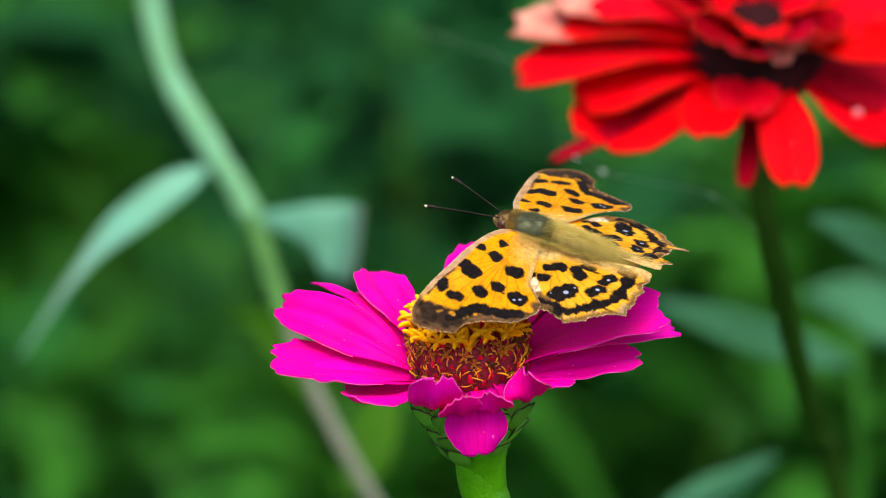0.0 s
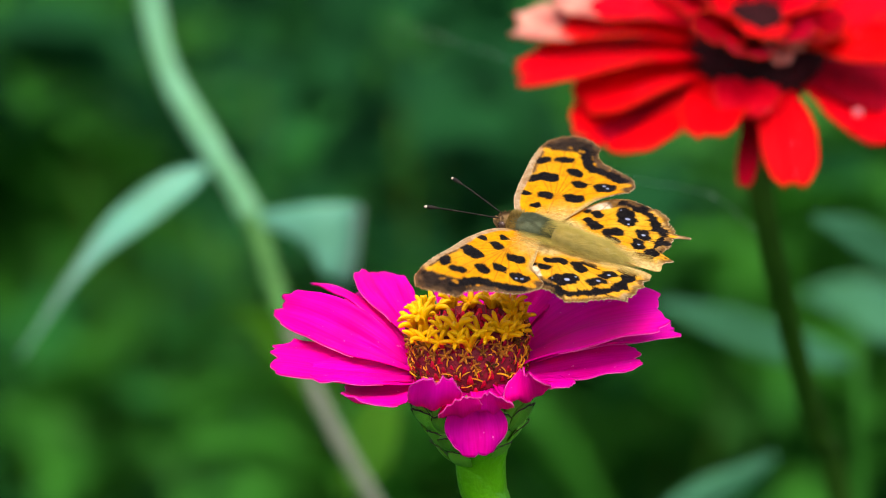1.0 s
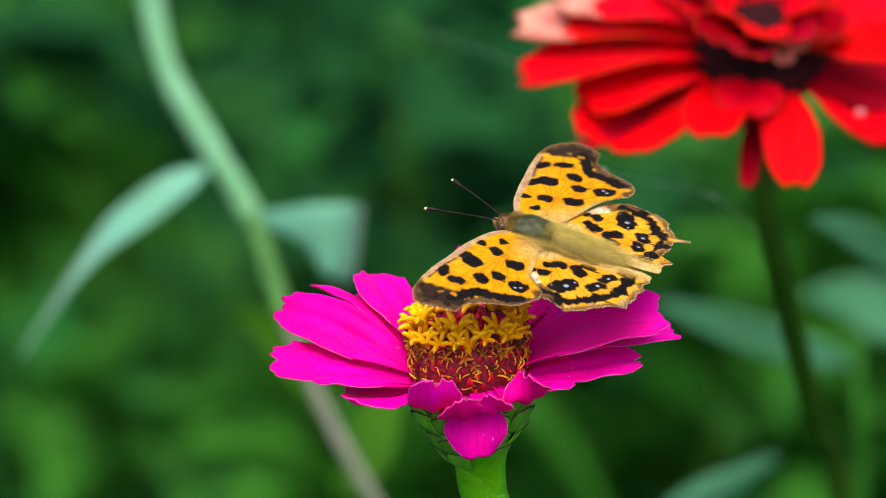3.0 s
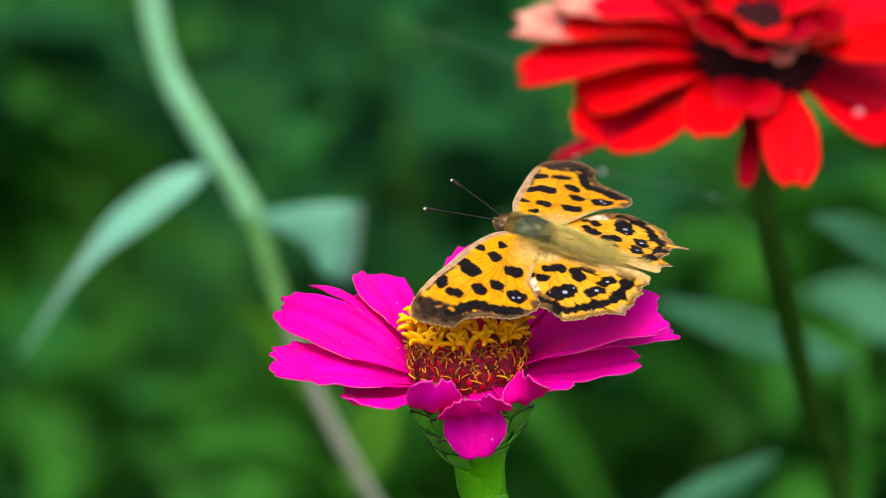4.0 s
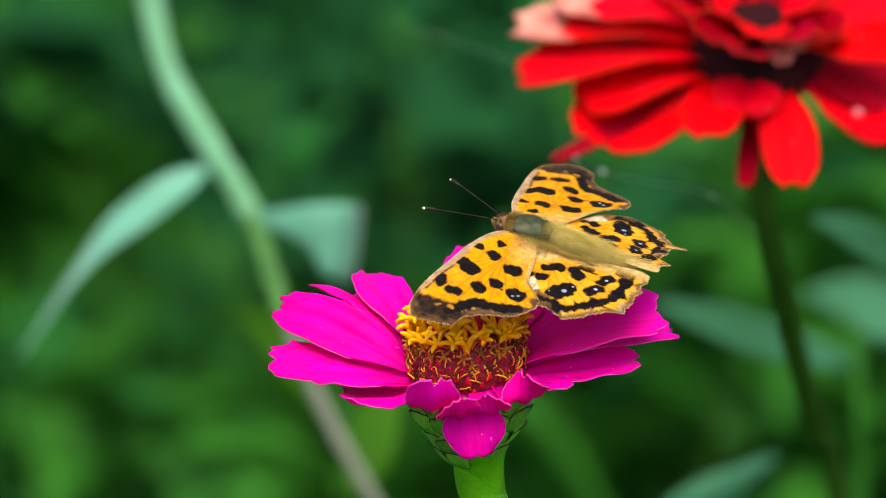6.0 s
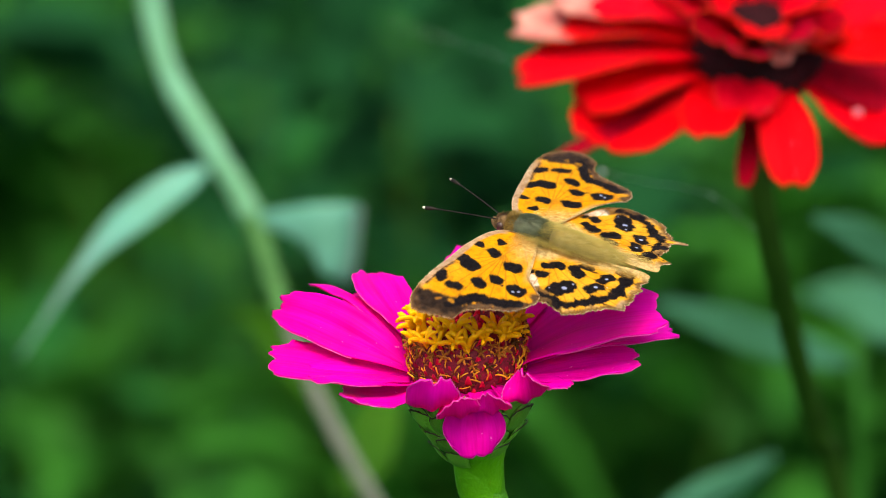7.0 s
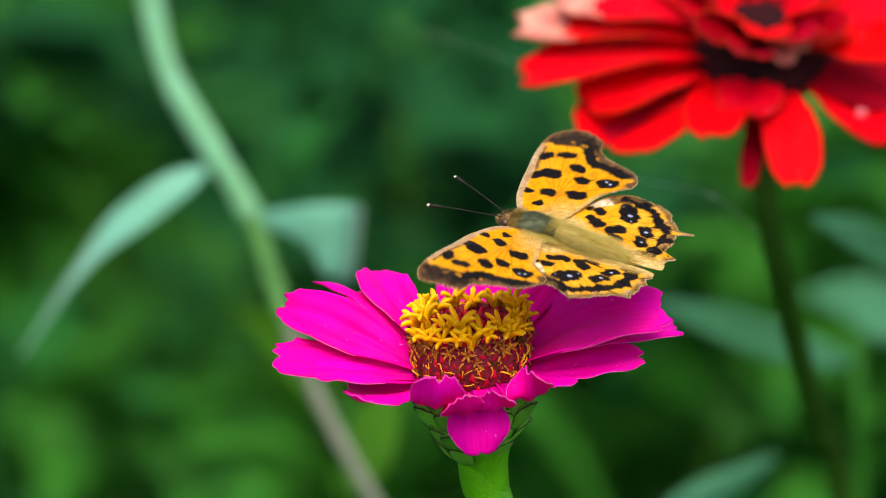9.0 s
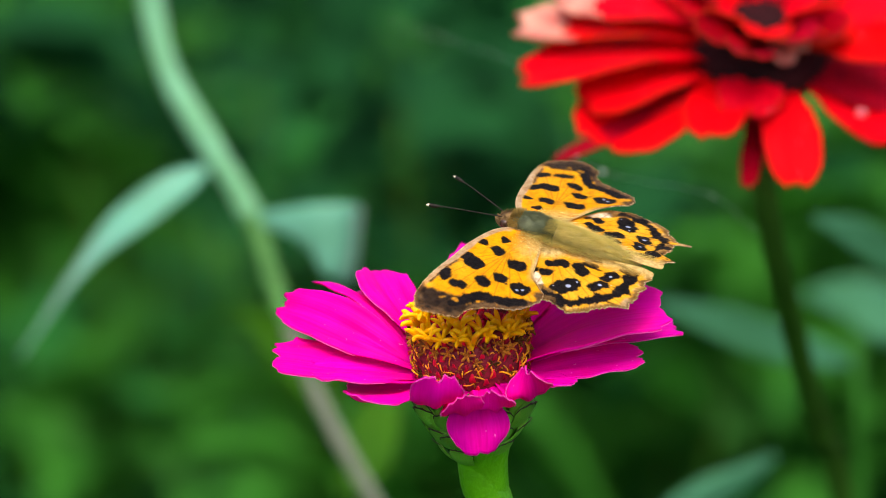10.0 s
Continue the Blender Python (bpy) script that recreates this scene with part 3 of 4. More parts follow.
for k in range(96):
    a, z = 2 * math.pi * (k + rnd.uniform(-0.4, 0.4)) / 32, (rnd.uniform(4.8, 6.8) if k < 40 else rnd.uniform(0.3, 5.0))
    part("old_floret", old_meshes[k % 3], None, disc, at=on_disc(a, 9.0, z, 62 + rnd.uniform(-15, 15), rnd.uniform(0, 6), rnd.uniform(0.28, 0.5) if k >= 40 else rnd.uniform(0.45, 0.7)))
stigma_meshes = [meshed("curled_stigma", curl(ln, 0.12, bd, 9, 5, 0.7), M_ORANGE) for ln, bd in ((2.3, 240), (2.7, 200), (2.0, 290), (2.9, 165), (2.1, 140))]
for k in range(270):
    a, z = rnd.uniform(0, 6.283), 0.4 + 6.8 * rnd.random()
    r = 9.5 - 0.014 * z * z
    part("curled_stigma", stigma_meshes[rnd.randrange(5)], None, disc, at=on_disc(a, r, z, 70 - 5 * z + rnd.uniform(-20, 20), 3.14 + rnd.gauss(0, 0.9), rnd.uniform(0.8, 1.25)))
scale_rows = [[(0.25 * math.sin(math.pi * s), 0.85 * q * math.cos(s * 1.25), 2.5 * s) for q in (-1, 0, 1)] for s in (0, 0.35, 0.7, 1.0)]
chaff_mesh = meshed("red_scale", thick(scale_rows, 0.12), M_CHAFF)
for k in range(170):
    a = k * 2.39996
    z = -0.5 + 8.2 * (k / 170)
    part("red_scale", chaff_mesh, None, disc, at=on_disc(a, 9.3 - 0.014 * z * z, z - 0.7, 24 + rnd.uniform(-14, 14), rnd.uniform(-0.4, 0.4), rnd.uniform(0.42, 0.8)))
for k in range(90):
    r = 6.4 * math.sqrt((k + 0.5) / 90)
    part("red_scale", chaff_mesh, None, disc, at=on_disc(k * 2.39996, r, 5.0 + r * 0.25, rnd.uniform(-25, 25), rnd.uniform(0, 6), rnd.uniform(0.7, 1.0)))

# green cup of overlapping bracts, and the stem
cup_profile = [(3.3, -20.5), (3.6, -18.0), (3.95, -16.0), (4.7, -14.0), (6.0, -11.8), (7.6, -8.8), (9.4, -4.6), (10.0, -1.6), (8.6, -1.0)]
rings = [[(r * math.cos(a) + 0.14 * max(0.0, -9.0 - z), r * math.sin(a), z) for a in (2 * math.pi * j / 32 for j in range(32))] for r, z in cup_profile]
calyx = part("calyx", moved(sheet(rings, True), TO_Z), M_STEM, zinnia, "green cup of overlapping dark-edged bracts")
bract_mesh = meshed("bract", bract(6.4, 7.4), M_BRACT)
rim_path = [(1.05 - 0.5 * math.cos(a) ** 2 - 0.55 * math.cos(a) ** 2, 3.55 * math.cos(a) + 0.12 * math.sin(7 * a), 3.3 + 3.1 * math.sin(a) + 0.12 * math.sin(11 * a)) for a in (math.pi * (i + 1) / 18 for i in range(17))]
rim_mesh = meshed("bract_edge", tube(rim_path, [0.06 + 0.15 * math.sin(math.pi * i / 16) * (0.7 + 0.3 * math.sin(2.3 * i)) for i in range(17)], 5), M_RIM)
for row, (count, r, z, tilt) in enumerate(((6, 4.3, -15.0, 30), (8, 5.8, -12.4, 30), (9, 7.7, -9.4, 22), (10, 8.8, -7.4, 12))):
    for k in range(count):
        at = TO_Z @ Matrix.Rotation(2 * math.pi * (k + 0.5 * row + rnd.uniform(-0.18, 0.18)) / count + 0.2, 4, "Z") @ Matrix.Translation((r, 0, z + rnd.uniform(-0.5, 0.5))) @ Matrix.Rotation(radians(tilt + rnd.uniform(-5, 5)), 4, "Y") @ Matrix.Rotation(radians(rnd.uniform(-9, 9)), 4, "X") @ Matrix.Scale((0.66, 0.82, 0.92, 0.84)[row] * rnd.uniform(0.92, 1.08), 4)
        b = part("bract", bract_mesh, None, calyx, at=at)
        part("bract_edge", rim_mesh, None, b, "thin dark edge")
stem_line = spline([HEAD @ Vector((0.0005, 0, -0.0135)), HEAD @ Vector((0.0007, 0, -0.019)), HEAD @ Vector((0.0028, 0, -0.05)), FOOT + Vector((-0.004, -0.01, 0.45)), FOOT + Vector((-0.004, 0, 0.2)), FOOT], 40)
stem_line = [p - FOOT for p in stem_line]
part("stem", tube(stem_line, [0.00365 - 0.0001 * math.sin(i * 0.7) * (i > 4) for i in range(40)], 16), M_STEM, zinnia, "smooth bright green stem")
for z, a in ((0.36, 0.3), (0.36, 3.4), (0.22, 1.8), (0.22, 4.9)):
    lf = leaf_shape(0.075, 0.032, 0.5, 0.2, 14, 7, 0.05, z)
    i = min(range(40), key=lambda k: abs(stem_line[k].z - z))
    part("leaf", moved(thick(lf, 0.0004), Matrix.Translation(stem_line[i]) @ Matrix.Rotation(a, 4, "Z") @ Matrix.Rotation(radians(-25), 4, "Y")), M_LEAF, zinnia, "stalkless pointed green leaf")

# ---- red zinnia further back
RED_BACK = -150.0

RED_AT = behind(49.6, 30.7, RED_BACK)
RED_HEAD = head_axis(RED_AT, 20.0, 4.0)
RED_FOOT = Vector((RED_AT.x + 0.06, RED_AT.y + 0.16, 0.0))
red_zinnia = thing("zinnia", Matrix.Translation(RED_FOOT), "large red double zinnia with drooping petals and faded tips", "flower")
TO_R = Matrix.Translation(-RED_FOOT) @ RED_HEAD @ Matrix.Scale(MM * 1.0215, 4)
RED_PETALS = (
    petal_to(-179, (-44.0, -5.8, -4.3), 3.7, 1.4, 17.5, 28, 8, z0=1.5, foot=0.5),
    petal_to(-141, (-28.4, -22.4, -6.7), -3.6, -5.3, 22.9, 29, 2, z0=-0.4),
    petal_to(-117, (-9.1, -27.0, 0.1), 1.1, -2.3, 11.9, 13, 6, z0=0),
    petal_to(-72, (7.1, -31.0, -6.9), 2.1, 1.4, 10.4, 6, 6, z0=0.3),
    petal_to(-27, (27.6, -22.1, 1.2), -4.8, 2.3, 12.9, -29, 23, z0=0),
    petal_to(-162, (-32.0, -13.5, -4.2), 2.0, -1.0, 17.0, 18, 6, z0=-0.4, foot=0.5),
    petal_to(-27, (26.7, -9.3, 11.1), 0.1, -1.7, 10.5, -18, 16, z0=6, r0=6),
)
RED_HIGH = (   # direction, length, width, rise, tip slope
    (20, 33, 15, 12, -4), (38, 34, 15, 14, 0), (60, 33, 15, 18, 6), (90, 33, 15, 20, 8), (118, 34, 14, 20, 8), (140, 26, 13, 32, 14), (262, 15, 12, 14, -30),
)
for rows in RED_PETALS + tuple(petal(az, ln, wd, rise, tp, -0.1, 6.0, 2.0, seed=az * 0.2, rows=20, cols=11) for az, ln, wd, rise, tp in RED_HIGH):
    petal_parts(rows, TO_R, M_RED, M_RED_EDGE, red_zinnia)
petal_parts(petal_to(-91, (-1.6, -27.7, -9.7), -5.7, 0.6, 3.9, 1, 1, z0=-2), TO_R, M_RED_SHADE, M_RED_SHADE, red_zinnia)
petal_parts(petal_to(-148, (-37.0, -26.5, -8.0), -3.0, -2.0, 4.0, 0, 0, z0=-1.5), TO_R, M_RED_SHADE, M_RED_SHADE, red_zinnia)
# extra dark petal that stands for the shade in the right-hand gap
petal_parts(petal(344, 30, 15, 0, -8, -0.1, 6.0, 1.0, seed=4.4, rows=20, cols=11), TO_R, M_RED_SHADE, M_RED_SHADE, red_zinnia)
for rows, cut in ((petal_to(177, (-45.1, 6.0, -1.1), 2.3, -0.4, 14.7, 31, -1, z0=3), 22), (petal_to(153, (-37.2, 11.1, 4.4), 2.5, 1.4, 18.2, 30, -9, z0=4), 22), (petal(290, 7, 5, 30, -50, 0.3, 6, 7, seed=290, rows=20, cols=11), 0), (petal(300, 9, 5, 40, 0, 0.3, 6, 7, seed=300, rows=20, cols=11), 8)):
    half = petal_parts(rows, TO_R, M_RED, M_RED_EDGE, red_zinnia) if cut else red_zinnia
    part("faded_tip" if cut else "petal", moved(thick([[(u, v, w + 0.12) for u, v, w in line] for line in rows[cut:]], 0.3), TO_R), M_CREAM, half, "faded cream-pink petal tip")
for k in range(16):
    az = 22.5 * k + (k % 3) * 5
    petal_parts(petal(az, 12 + (k * 7) % 6, 10.0, 58 - (k % 4) * 12, 2 + (k % 3) * 16, 0.3, 3.0 + (k % 3) * 1.6, 6.5, twist=(k % 5) * 8 - 16, seed=k * 2.1, rows=14, cols=9), TO_R, M_RED if k % 3 == 0 else M_RED_SHADE, M_RED_EDGE, red_zinnia)
# disc bulges to 13 mm so its dark side forms the shade band
rings = [[(r * math.cos(a), r * math.sin(a), z) for a in (2 * math.pi * j / 24 for j in range(24))] for r, z in ((4, -12), (7.5, -8), (11.5, -3), (13.0, 1.5), (11.0, 5), (6, 8.5), (0.05, 9.5))]
part("disc", moved(sheet(rings, True), TO_R), M_CONE_SHADE, red_zinnia, "dark disc and calyx, widened to stand in for shade between petals")
line = spline([RED_HEAD @ Vector((0, 0, -0.010)), behind(51.5, 4.0, RED_BACK - 10), behind(55.5, -14, RED_BACK - 45), behind(60, -30, RED_BACK - 80), behind(64, -44, RED_BACK - 105), RED_FOOT + Vector((0.0, -0.02, 0.4)), RED_FOOT], 50)
part("stem", tube([p - RED_FOOT for p in line], [0.0024] * 50, 12), M_REDSTEM, red_zinnia, "dull olive-green flower stem")

# pale pink beads on the red petals stand in for blurred dew glints
for a, b, c in ((66.06, 21.69, -133.0), (40.14, 38.07, -141.0), (56.52, 12.69, -133.0)):
    part("dew_bead", moved(egg((0, 0, 0), (0.0011, 0.0011, 0.0009), 8, 10), Matrix.Translation(behind(a, b, c) - RED_FOOT)), M_GLINT, red_zinnia, "small dew bead coloured pale for its glint")
for a, b, c, r in ((-12.96, -4.14, -18.8, 0.00025), (-10.44, -4.59, -19.6, 0.00028), (-20.61, -9.36, -7.8, 0.0003)):
    part("dew_bead", moved(egg((0, 0, 0), (r, r, r * 0.8), 8, 10), Matrix.Translation(behind(a, b, c) - FOOT)), M_SILK, zinnia, "small dew bead coloured pale for its glint")

# ---- pale curved stem with two drooping leaves
PB = -330.0
PLANT_FOOT = behind(-6, -49, PB) + Vector((0.034, 0, 0))
PLANT_FOOT.z = 0.0
young = thing("flower_stalk", Matrix.Translation(PLANT_FOOT), "pale curved green stalk with two drooping leaves", "plant")
line = spline([behind(-47.4, 60, PB), behind(-46.5, 40, PB), behind(-43.6, 28, PB), behind(-38.3, 18.5, PB), behind(-33.3, 10.5, PB), behind(-30.6, 5.4, PB)], 40)
part("upper_stem", tube([p - PLANT_FOOT for p in line], [0.0027 + 0.0002 * math.sin(i * 0.35) for i in range(40)], 14), M_PALESTEM, young, "pale blue-green upper stem")
line = spline([behind(-31.2, 6.5, PB), behind(-29.4, 3, PB), behind(-27, -5, PB), behind(-24.5, -12, PB)], 24)
part("middle_stem", tube([p - PLANT_FOOT for p in line], [0.0027 - 0.00003 * i for i in range(24)], 14), M_MIDSTEM, young, "mid-green stem below the leaves")
line = spline([behind(-24.5, -12, PB), behind(-21.2, -20.6, PB), behind(-17.3, -28.8, PB), behind(-12.4, -37.7, PB), *[behind(-6, -49, PB) + Vector((u, 0, -w)) for u, w in ((0, 0), (0.011, 0.024), (0.022, 0.06), (0.029, 0.13), (0.033, 0.27))], PLANT_FOOT], 48)
part("lower_stem", tube([p - PLANT_FOOT for p in line], [0.0018] * 48, 12), M_GREYSTEM, young, "greyish dry lower stem")


def ribbon(points, widths, across, fold=0.2, rows=22, cols=7):
    """A leaf blade along a curve: widths at the points, across: the blade's sideways direction."""
    line = spline(points, rows)
    ws = spline([(w, 0, 0) for w in widths], rows)
    out = []
    for i, p in enumerate(line):
        d = (line[min(i + 1, rows - 1)] - line[max(i - 1, 0)]).normalized()
        side = (across - d * across.dot(d)).normalized()
        up = side.cross(d)
        out.append([p + side * ws[i].x * 0.5 * q + up * fold * ws[i].x * 0.5 * abs(q) for q in (2 * j / (cols - 1) - 1 for j in range(cols))])
    return thick(out, 0.0004)


def blade(points, widths, across, mat, parent, foot, label="", fold=0.2):
    v, f = ribbon(points, widths, across, fold)
    return part("leaf", ([tuple(Vector(p) - foot) for p in v], f), mat, parent, label)


blade([behind(-37.5, 13.0, PB), behind(-44, 9.0, PB + 4), behind(-53, 1.4, PB + 8), behind(-60, -7, PB + 8), behind(-67.5, -17.5, PB + 4)], [0.002, 0.0084, 0.0104, 0.0090, 0.002], UPWARD * 0.75 + RIGHT * 0.4 - NEAR * 0.5, M_PALELEAF, young, PLANT_FOOT, "long drooping pale leaf")
blade([behind(-30.5, 4.8, PB), behind(-25.5, 4.6, PB + 6), behind(-20, 3.4, PB + 10), behind(-15.8, 1.4, PB + 9), behind(-13.9, -0.2, PB + 2), behind(-14.2, -3.0, PB - 8)], [0.002, 0.0052, 0.0112, 0.0175, 0.0165, 0.006], UPWARD * 0.95 + RIGHT * 0.12 + NEAR * 0.1, M_PALELEAF, young, PLANT_FOOT, "broad folded pale leaf", 0.08)


# ---- more stalks with long leaves standing in the bed behind
def leafy_stalk(foot, top, leaves, mat, label):
    """A thin stalk with separate leaf blades; leaves: lists of points, greatest width, sideways direction."""
    ob = thing("leafy_stalk", Matrix.Translation(foot), label, "plant", "leafy stalks in the bed")
    line = spline([top, (top + foot) * 0.5 + Vector((0.012, 0, 0)), foot], 24)
    part("stem", tube([p - foot for p in line], [0.0016 + 0.00004 * i for i in range(24)], 8), M_LEAF_LIGHT, ob)
    for pts, wide, across in leaves:
        n = len(pts)
        blade(pts, [wide * max(0.12, math.sin(math.pi * (0.12 + 0.84 * i / (n - 1)))) for i in range(n)], across, mat, ob, foot)
    return ob


def foot_below(a, b, c):
    p = behind(a, b, c)
    p.z = 0.0
    return p


leafy_stalk(foot_below(66, -30, -430), behind(66, -14, -430), [
    ([behind(65, -18, -430), behind(54, -15, -426), behind(44, -11.5, -422), behind(34, -8.5, -422)], 0.0100, UPWARD * 0.8 + NEAR * 0.4)], M_MIDLEAF, "slender stalk with a long blue-green leaf")
leafy_stalk(foot_below(78, -30, -330), behind(76, -5, -330), [
    ([behind(74, -4, -330), behind(69, 0.5, -326), behind(65, 3.0, -324), behind(59, 5, -324)], 0.0080, UPWARD * 0.8 + NEAR * 0.5),
    ([behind(80, -12, -600), behind(72, -11, -600), behind(66, -8, -600), behind(58, -7, -600)], 0.015, UPWARD * 0.9 + NEAR * 0.2)], M_MIDLEAF, "slender stalk with narrow blue-green leaves")
leafy_stalk(foot_below(30, -60, -380), behind(34, -46, -380), [
    ([behind(34, -43, -380), behind(41, -40, -378), behind(47, -37, -376), behind(53, -33, -376)], 0.0090, UPWARD * 0.8 + NEAR * 0.5)], M_MIDLEAF, "slender stalk with a rising blue-green leaf")
leafy_stalk(foot_below(-12, -50, -400), behind(-16, -24, -400), [
    ([behind(-17, -27, -398), behind(-22, -19, -398), behind(-27, -13, -398), behind(-32, -10, -398)], 0.012, UPWARD * 0.7 + RIGHT * 0.6 + NEAR * 0.3),
    ([behind(-15, -39, -402), behind(-12, -33, -402), behind(-10, -27, -402), behind(-8, -20, -402)], 0.013, RIGHT * 0.9 + NEAR * 0.3)], M_FRESH, "slender stalk with fresh yellow-green leaves")


# ---- fine spider silk with tiny dew beads, strung from the red flower
def silk(points, beads, label):
    foot = points[0]
    ob = thing("spider_thread", Matrix.Translation(foot), label, "spider silk")
    line = [p - foot for p in spline(points, 40)]
    part("thread", tube(line, [0.000028] * 40, 5), M_SILK, ob)
    for k, (i, r) in enumerate(beads):
        part("dew_bead", moved(egg((0, 0, 0), (r, r, r * 0.9), 8, 10), Matrix.Translation(line[i])), M_SILK, ob)
    return ob


silk([behind(19, 16.5, -146), behind(22, 14.0, -140), behind(26.5, 12.0, -140), behind(33, 10.6, -142), behind(43, 8.4, -146), behind(50, 3.0, -149)], ((6, 0.0004), (14, 0.0005), (31, 0.0003)), "fine spider thread with dew beads below the red bloom")
silk([behind(20, 27, -148), behind(12, 29.5, -200), behind(4, 32.5, -260), behind(-8, 36, -280)], (), "fine spider thread stretching from the red bloom")


# ---------------------------------------------------------------- butterfly
BF_DEPTH = 1.8                     # millimetres behind the subject's plane
BF_AT = place(18.08, 2.20, BF_DEPTH)
FWD = (RIGHT * -0.8964 + UPWARD * 0.2986 + NEAR * -0.3276)
LEFT = (RIGHT * -0.4364 + UPWARD * -0.4646 + NEAR * 0.7706)
DORSAL = (RIGHT * 0.0779 + UPWARD * 0.8337 + NEAR * 0.5467)
turn = Matrix((FWD, LEFT, DORSAL)).transposed().to_4x4()
BF_POSE = Matrix.Translation(BF_AT) @ turn
butterfly = thing("butterfly", BF_POSE, "orange comma butterfly with black spots resting on the pink zinnia", "butterfly")
HINGE = 1.5 * MM

# wing outlines: x back from the hinge, y outward (millimetres)
FORE = ((-5.5, 0.3), (-8.3, 1.2), (-10.3, 4.6), (-11.2, 8.0), (-12.1, 12.5), (-12.9, 17.2), (-13.2, 21.5), (-13.0, 24.3), (-12.2, 26.4), (-10.6, 27.7), (-8.4, 28.0), (-6.1, 27.5), (-4.6, 26.7), (-4.2, 24.7), (-2.7, 23.0), (-0.3, 21.9), (2.6, 20.9), (4.1, 19.7), (5.2, 17.9), (5.2, 16.0), (4.0, 14.5), (2.4, 12.7), (1.2, 10.9), (0.0, 6.5), (-1.2, 2.6), (-2.0, 0.5))
HIND = ((-1.5, 1.3), (-0.9, 6.0), (0.3, 10.4), (1.8, 13.2), (3.6, 14.7), (5.2, 15.4), (6.8, 15.3), (8.6, 15.6), (10.2, 15.8), (11.4, 15.0), (12.7, 14.2), (13.2, 13.0), (14.3, 11.9), (15.3, 10.7), (16.0, 9.9), (18.2, 10.3), (18.2, 9.9), (16.2, 8.9), (16.2, 7.4), (16.6, 5.8), (16.2, 4.4), (16.6, 3.4), (18.6, 2.6), (17.9, 1.5), (17.4, 0.7), (17.9, -0.4), (17.0, -1.5), (10, -1.6), (4, -1.0))
HIND_LEFT = HIND[:12] + ((14.3, 12.3), (15.7, 11.4), (17.1, 11.0), (18.0, 10.2), (17.7, 9.1), (18.1, 7.6), (17.7, 5.7), (18.1, 4.2), (17.2, 2.7), (17.9, 1.5)) + ((17.4, 0.7), (17.3, -0.4), (15.0, -0.9), (10.0, -0.2), (4.0, 0.0))
# marks as rounded strokes: from x back, y outward, to x, y, half width (millimetres)
FORE_SPOTS = ((-10.5, 11.5, -9.2, 12.4, 1.05), (-8.5, 13.0, -7.7, 13.3, 1.40), (-11.3, 17.1, -10.7, 18.3, 0.95), (-8.8, 19.2, -7.2, 19.6, 0.95), (-5.2, 16.7, -4.6, 16.9, 1.12), (-3.1, 14.2, -2.7, 14.4, 1.15),
              (-9.6, 6.9, -9.1, 7.1, 0.76), (-6.5, 7.9, -6.0, 8.3, 1.06), (-6.7, 4.5, -6.4, 4.9, 0.72), (-2.5, 9.8, -1.7, 10.1, 1.30), (0.5, 15.3, 1.5, 15.8, 1.35), (-1.6, 15.2, -1.5, 15.3, 0.22))
FORE_EYES = ((0.6, 15.95, 0.30), (1.4, 15.55, 0.30))
HIND_SPOTS = ((2.4, 8.6, 2.9, 8.2, 0.95), (2.0, 6.0, 2.9, 5.5, 0.85), (3.2, 5.4, 4.1, 4.9, 1.10), (0.0, 3.3, 0.3, 3.0, 0.55), (6.6, 10.9, 7.6, 9.3, 1.70), (5.4, 11.6, 5.5, 11.3, 0.62), (6.4, 4.4, 7.7, 5.5, 1.10), (7.2, 3.2, 8.3, 2.9, 0.80),
              (10.8, 7.7, 11.7, 6.9, 1.30), (11.3, 4.6, 12.1, 3.8, 1.20), (12.9, 1.4, 14.9, 1.5, 0.80), (0.6, 8.4, 1.0, 8.8, 0.55))
HIND_EYES = ((7.3, 9.9, 0.50), (11.4, 7.0, 0.38), (11.9, 4.1, 0.30), (5.4, 11.4, 0.16), (8.1, 8.4, 0.22), (12.9, 6.0, 0.14))
HIND_PALE = ((8.9, 11.9, 0.95), (9.8, 9.3, 0.85), (12.9, 8.0, 0.90), (13.3, 4.9, 0.75), (3.6, 10.5, 1.1), (9.3, 6.6, 0.95), (10.0, 4.3, 0.7), (11.9, 13.2, 0.8), (16.6, 2.0, 0.8))
HIND_BAND = ((5.0, 13.8), (7.5, 14.1), (9.7, 13.3), (11.4, 12.0), (12.7, 10.2), (14.4, 8.2), (15.0, 6.4), (14.9, 4.2), (14.6, 1.7))
FORE_BAND = ((-6.5, 24.1), (-5.0, 21.8), (-3.4, 19.9), (-1.2, 19.9), (1.0, 19.4), (2.7, 18.7))


def smooth01(v, a, b):
    t = np.clip((v - a) / (b - a), 0, 1)
    return t * t * (3 - 2 * t)


def seg_dist(x, y, ax, ay, bx, by):
    dx, dy = bx - ax, by - ay
    t = np.clip(((x - ax) * dx + (y - ay) * dy) / (dx * dx + dy * dy), 0, 1)
    return np.hypot(x - ax - t * dx, y - ay - t * dy)


def rough_field(x, y, k, s):
    """Smooth pseudo-noise between -1 and 1 at k waves a millimetre."""
    return (np.sin(k * (x * 2.1 + y * 1.3) + s) + np.sin(k * (x * -1.1 + y * 2.3) + 2.1 * s + 1) + np.sin(k * (x * 3.1 - y * 1.9) + 0.7 * s)) / 3


